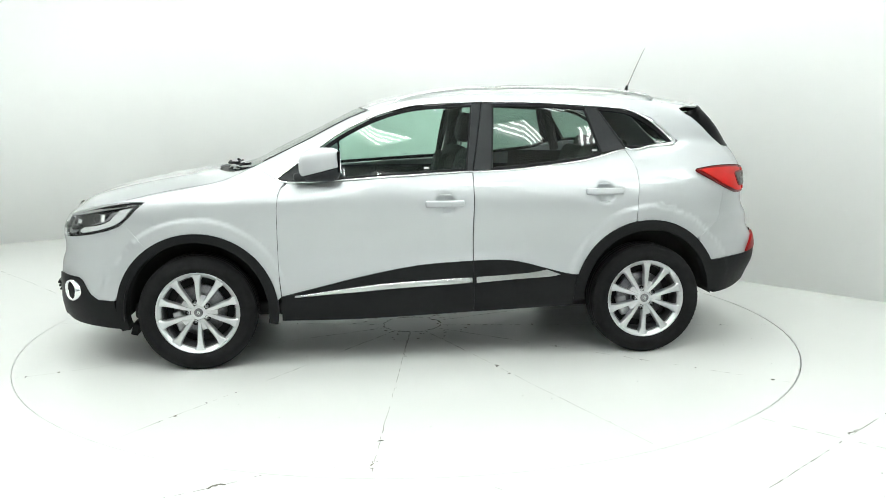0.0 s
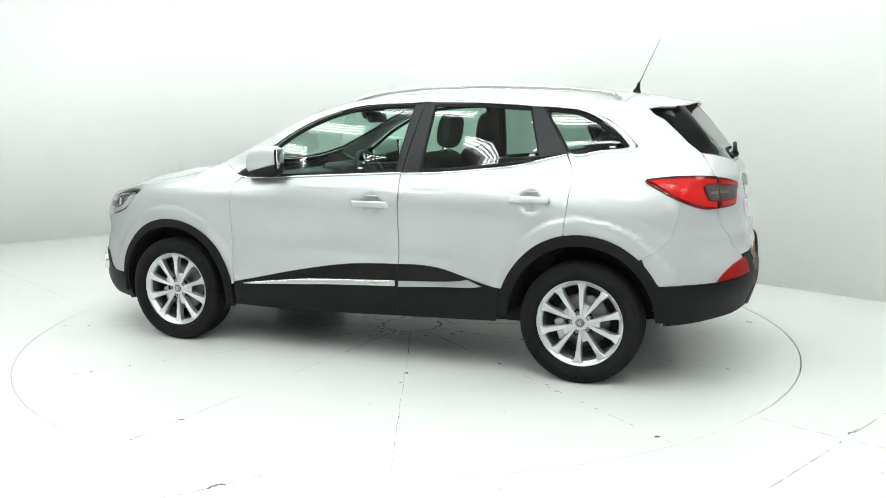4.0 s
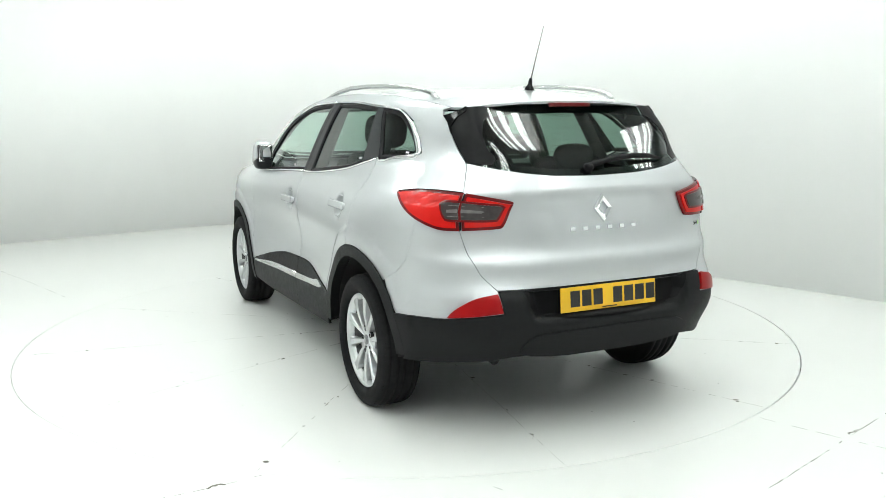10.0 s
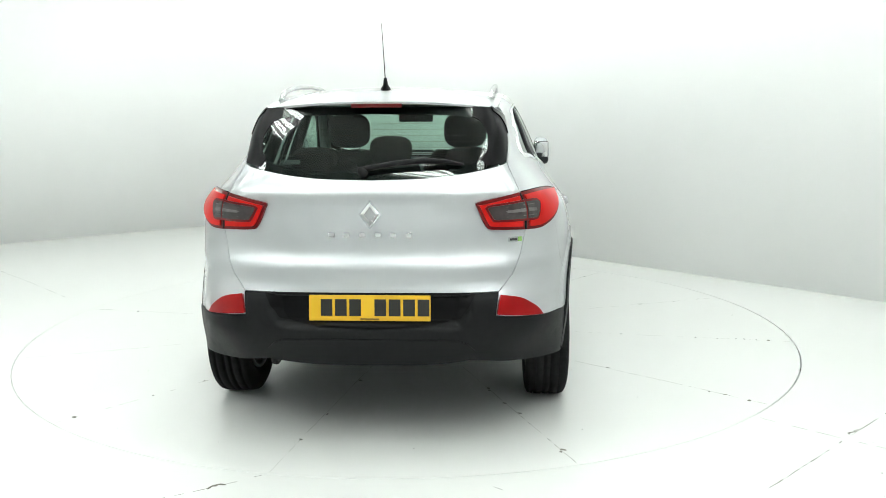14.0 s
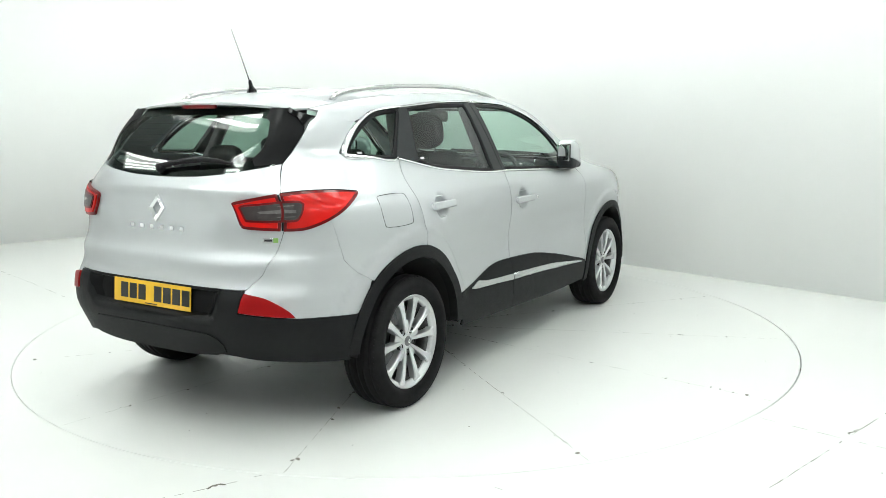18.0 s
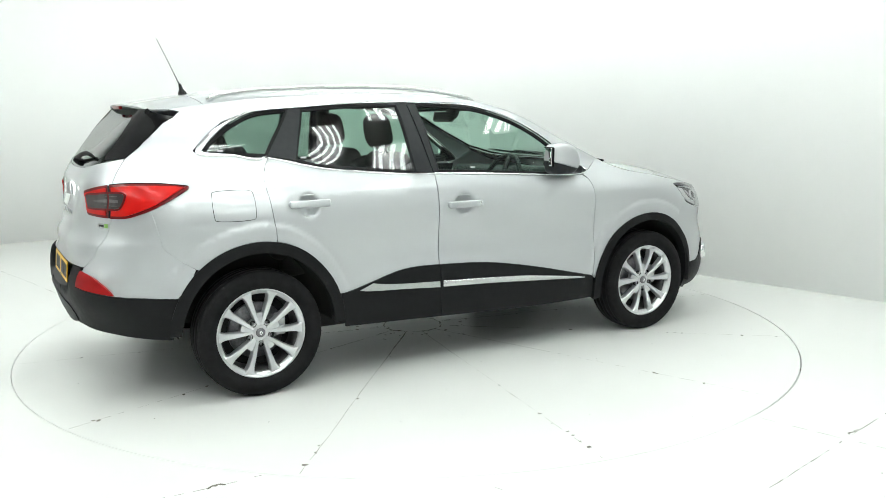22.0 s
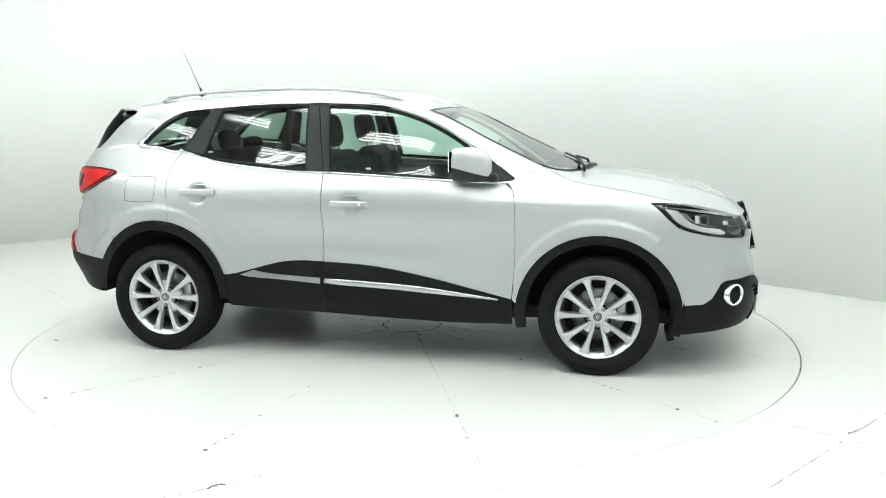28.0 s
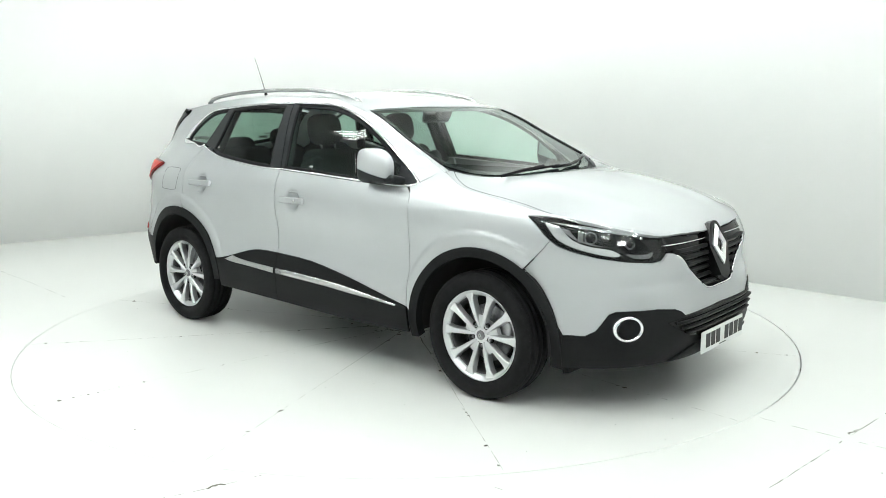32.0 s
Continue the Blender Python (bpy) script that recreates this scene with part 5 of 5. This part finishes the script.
def door_handle(s, z, doors):
    m = on_side(s, z, 0.019)
    rimb = bmesh.new()
    n = 40
    pts = [(0.130 * math.copysign(abs(math.cos(6.283185 * i / n)) ** 0.75, math.cos(6.283185 * i / n)), 0.054 * math.copysign(abs(math.sin(6.283185 * i / n)) ** 0.85, math.sin(6.283185 * i / n)), 0.0015) for i in range(n + 1)]
    rimb = tube_bm(pts, 0.0046, 8)
    rimb.transform(m)
    both_sides("handle_ring", rimb, PAINT, None, "raised edge round the handle", parents=doors)
    bar = pad(0.226, 0.040, 0.022, pose(-0.003, 0.004, 0.026))
    add_bm(bar, pad(0.05, 0.032, 0.036, pose(0.088, 0.006, 0.012)))
    add_bm(bar, pad(0.04, 0.032, 0.036, pose(-0.096, 0.006, 0.012)))
    bar.transform(m)
    both_sides("door_handle", bar, PAINT, None, "silver pull handle", parents=doors)


door_handle(-0.100, 0.928, front_doors)
door_handle(-1.067, 0.977, rear_doors)

rail = [(0.17, 0.560, 1.505), (0.13, 0.558, 1.532), (0.06, 0.556, 1.552), (-0.08, 0.552, 1.576), (-0.30, 0.548, 1.597), (-0.60, 0.545, 1.602), (-0.90, 0.540, 1.596), (-1.15, 0.532, 1.583), (-1.32, 0.524, 1.566), (-1.41, 0.520, 1.548), (-1.45, 0.518, 1.520)]
bm = tube_bm(rail, 0.013, 10, [0.016, 0.014] + [0.0125] * 7 + [0.014, 0.016])
both_sides("roof_rail", bm, SATIN, car, "satin silver roof rail")
antenna = part("antenna", lathe_bm([(0.026, 0.0), (0.024, 0.012), (0.012, 0.030), (0.008, 0.060), (0.006, 0.064), (0, 0.064)], 20, pose(-1.455, 0, 1.563, 0, -12, 0)), GLOSS_BLACK, car, "black antenna base")
part("antenna_rod", tube_bm([(-1.466, 0, 1.61), (-1.52, 0, 1.735), (-1.583, 0, 1.872)], 0.002, 8, [0.0028, 0.0018, 0.0012]), SEAL, antenna, "thin black whip antenna")

# wipers
def wiper_path(points, off):
    return [top(x, v) + facing(top, x, v) * off for x, v in points]


for pts in ([(1.16, 0.18), (1.11, 0.45), (1.02, 0.76)], [(1.17, -0.42), (1.165, -0.10), (1.14, 0.15)]):
    w = part("wiper", tube_bm(wiper_path([(1.215, pts[0][1] - 0.25), (1.20, pts[0][1]), pts[1]], 0.022), 0.008, 8), SEAL, car, "black windscreen wiper")
    part("wiper_blade", tube_bm(wiper_path(pts, 0.010), 0.007, 8), SEAL, w, "black rubber blade")
rp = lambda s, z, o: side(s, z) - facing(side, s, z) * o
w = part("rear_wiper", tube_bm([rp(S_TAIL + 0.02, 1.206, 0.016), rp(S_TAIL - 0.04, 1.228, 0.026), rp(S_TAIL - 0.14, 1.238, 0.028), rp(S_TAIL - 0.25, 1.238, 0.020), rp(S_TAIL - 0.365, 1.232, 0.010)], 0.012, 8, [0.013, 0.012, 0.013, 0.011, 0.005]), SEAL, car, "black rear wiper arm")
part("wiper_hub", lathe_bm([(0.022, 0.0), (0.021, 0.018), (0.015, 0.028), (0, 0.03)], 20, on_side(S_TAIL + 0.01, 1.203, 0.0)), SEAL, w)

# badges and plates
def diamond(m, half_w, half_h, mat, parent, label):
    bm = bmesh.new()
    outer = [(0, half_h), (half_w, 0), (0, -half_h), (-half_w, 0)]
    rings = [[bm.verts.new(m @ Vector((x * k, y * k, h))) for x, y in outer] for k, h in ((1.0, -0.004), (0.97, 0.006), (0.78, 0.016), (0.50, 0.008), (0.46, -0.002))]
    for a, b in zip(rings, rings[1:]):
        for i in range(4):
            j = (i + 1) % 4
            bm.faces.new((a[i], a[j], b[j], b[i]))
    bmesh.ops.recalc_face_normals(bm, faces=bm.faces[:])
    return part("emblem", bm, mat, parent, label, False)


m = on_side(S_NOSE, 0.765, 0.004) @ pose(0, 0, 0, -10, 0, 0)
shield = prism_bm([(0, 0.140), (0.040, 0.133), (0.108, 0.046), (0.110, 0.010), (0.055, -0.140), (0, -0.168), (-0.055, -0.140), (-0.110, 0.010), (-0.108, 0.046), (-0.040, 0.133)], -0.05, 0.010)
shield.transform(m)
badge_plate = part("badge_plate", shield, GLOSS_BLACK, grille, "gloss black badge surround", False)
diamond(m @ pose(0, 0.016, 0.010), 0.074, 0.108, CHROME, grille, "large chrome diamond badge")
diamond(on_side(S_TAIL, 1.030, 0.006), 0.050, 0.066, CHROME, tailgate, "chrome diamond badge")
for k in range(6):
    # plain bars stand for the lettering
    part("badge_bar", box_bm(0.026, 0.020, 0.005, on_side(S_TAIL + 0.165 - k * 0.066, 0.944, 0.003), 0.002), CHROME, tailgate, "chrome badge bar", False)
part("eco_badge", box_bm(0.046, 0.020, 0.004, on_side(2 * S_TAIL + 2.205, 0.915, 0.003), 0.001), SATIN, tailgate, "small silver trim badge", False)
part("eco_badge_bar", box_bm(0.034, 0.009, 0.001, on_side(2 * S_TAIL + 2.205, 0.915, 0.0056)), INK, tailgate, "plain dark badge bar", False)
part("eco_badge", box_bm(0.022, 0.020, 0.004, on_side(2 * S_TAIL + 2.172, 0.915, 0.003), 0.001), GREEN_PRINT, tailgate, "small green trim badge", False)


def number_plate(m, mat, parent, label):
    p = part("number_plate", box_bm(0.522, 0.111, 0.006, m, 0.002), mat, parent, label, False)
    x = -0.21
    for w in (0.05, 0.05, 0.05, -0.035, 0.05, 0.05, 0.05, 0.05):
        if w > 0:
            part("plate_bar", box_bm(w, 0.072, 0.0015, m @ Matrix.Translation((x + w / 2, 0.002, 0.0034))), INK, p, "plain black bar", False)
        x += abs(w) + 0.0115
    part("plate_bar", box_bm(0.08, 0.005, 0.001, m @ Matrix.Translation((0, -0.047, 0.0032))), INK, p, "", False)
    return p


number_plate(pose(-2.163, 0, 0.638, 90 - 5, 0, -90), YELLOW, bumper_r, "yellow rear number plate with plain bars")
number_plate(pose(2.238, 0, 0.318, 90, 0, 90), WHITE_PLATE, black_f, "white front number plate with plain bars")

# small marks on the glass
for k in range(6):
    z = 1.285 + 0.026 * k
    reach = 0.36 - 0.006 * k
    ribbon("heater_line", [(S_TAIL - reach + 2 * reach * i / 16, z) for i in range(17)], 0.0010, HEATER, tailgate, off=-0.006, high=0.0003, deep=0.0, both=False, label="thin brown heating line")
for w, dz in ((0.060, 0.026), (0.085, 0.0)):
    part("sticker_bar", box_bm(w, 0.006 if dz else 0.022, 0.001, on_side(S_TAIL + 0.30, 1.250 + dz, -0.004)), DIM_PRINT, tailgate, "pale sticker print on the rear glass", False)
for x, z, owner in ((-1.44, 1.272, quarters), (-1.02, 1.228, rear_doors), (0.0, 1.140, front_doors)):
    both_sides("glass_mark", box_bm(0.030, 0.010, 0.0008, on_side(s_at(x, z), z, -0.008)), PALE_PRINT, None, "tiny pale glass mark", parents=owner, smooth_shade=False)
part("door_lock", lathe_bm([(0.009, 0.0), (0.009, 0.003), (0.005, 0.004), (0, 0.004)], 16, Matrix.Diagonal((1, -1, 1, 1)) @ on_side(-0.020, 0.938, 0.052)), CHROME, front_doors[1], "small round door lock")


# ---- what moves ----
OFFSET = Vector((-0.0302, -0.0207, 0))


def heading(t):
    """Turn of the table in degrees: about seven degrees a second, clockwise from above."""
    return 184.58282 - 6.97012 * t - 0.02294 * t ** 2 + 0.0009919 * t ** 3 - 1.2659e-05 * t ** 4


def motions():
    times = [i * 1.0 for i in range(33)]
    walk(table, [(t, pose(0, 0, 0, 0, 0, heading(t))) for t in times])
    rows = []
    for t in times:
        m = pose(0, 0, 0, 0, 0, heading(t))
        rows.append((t, m @ Matrix.Translation(OFFSET)))
    walk(car, rows)


motions()
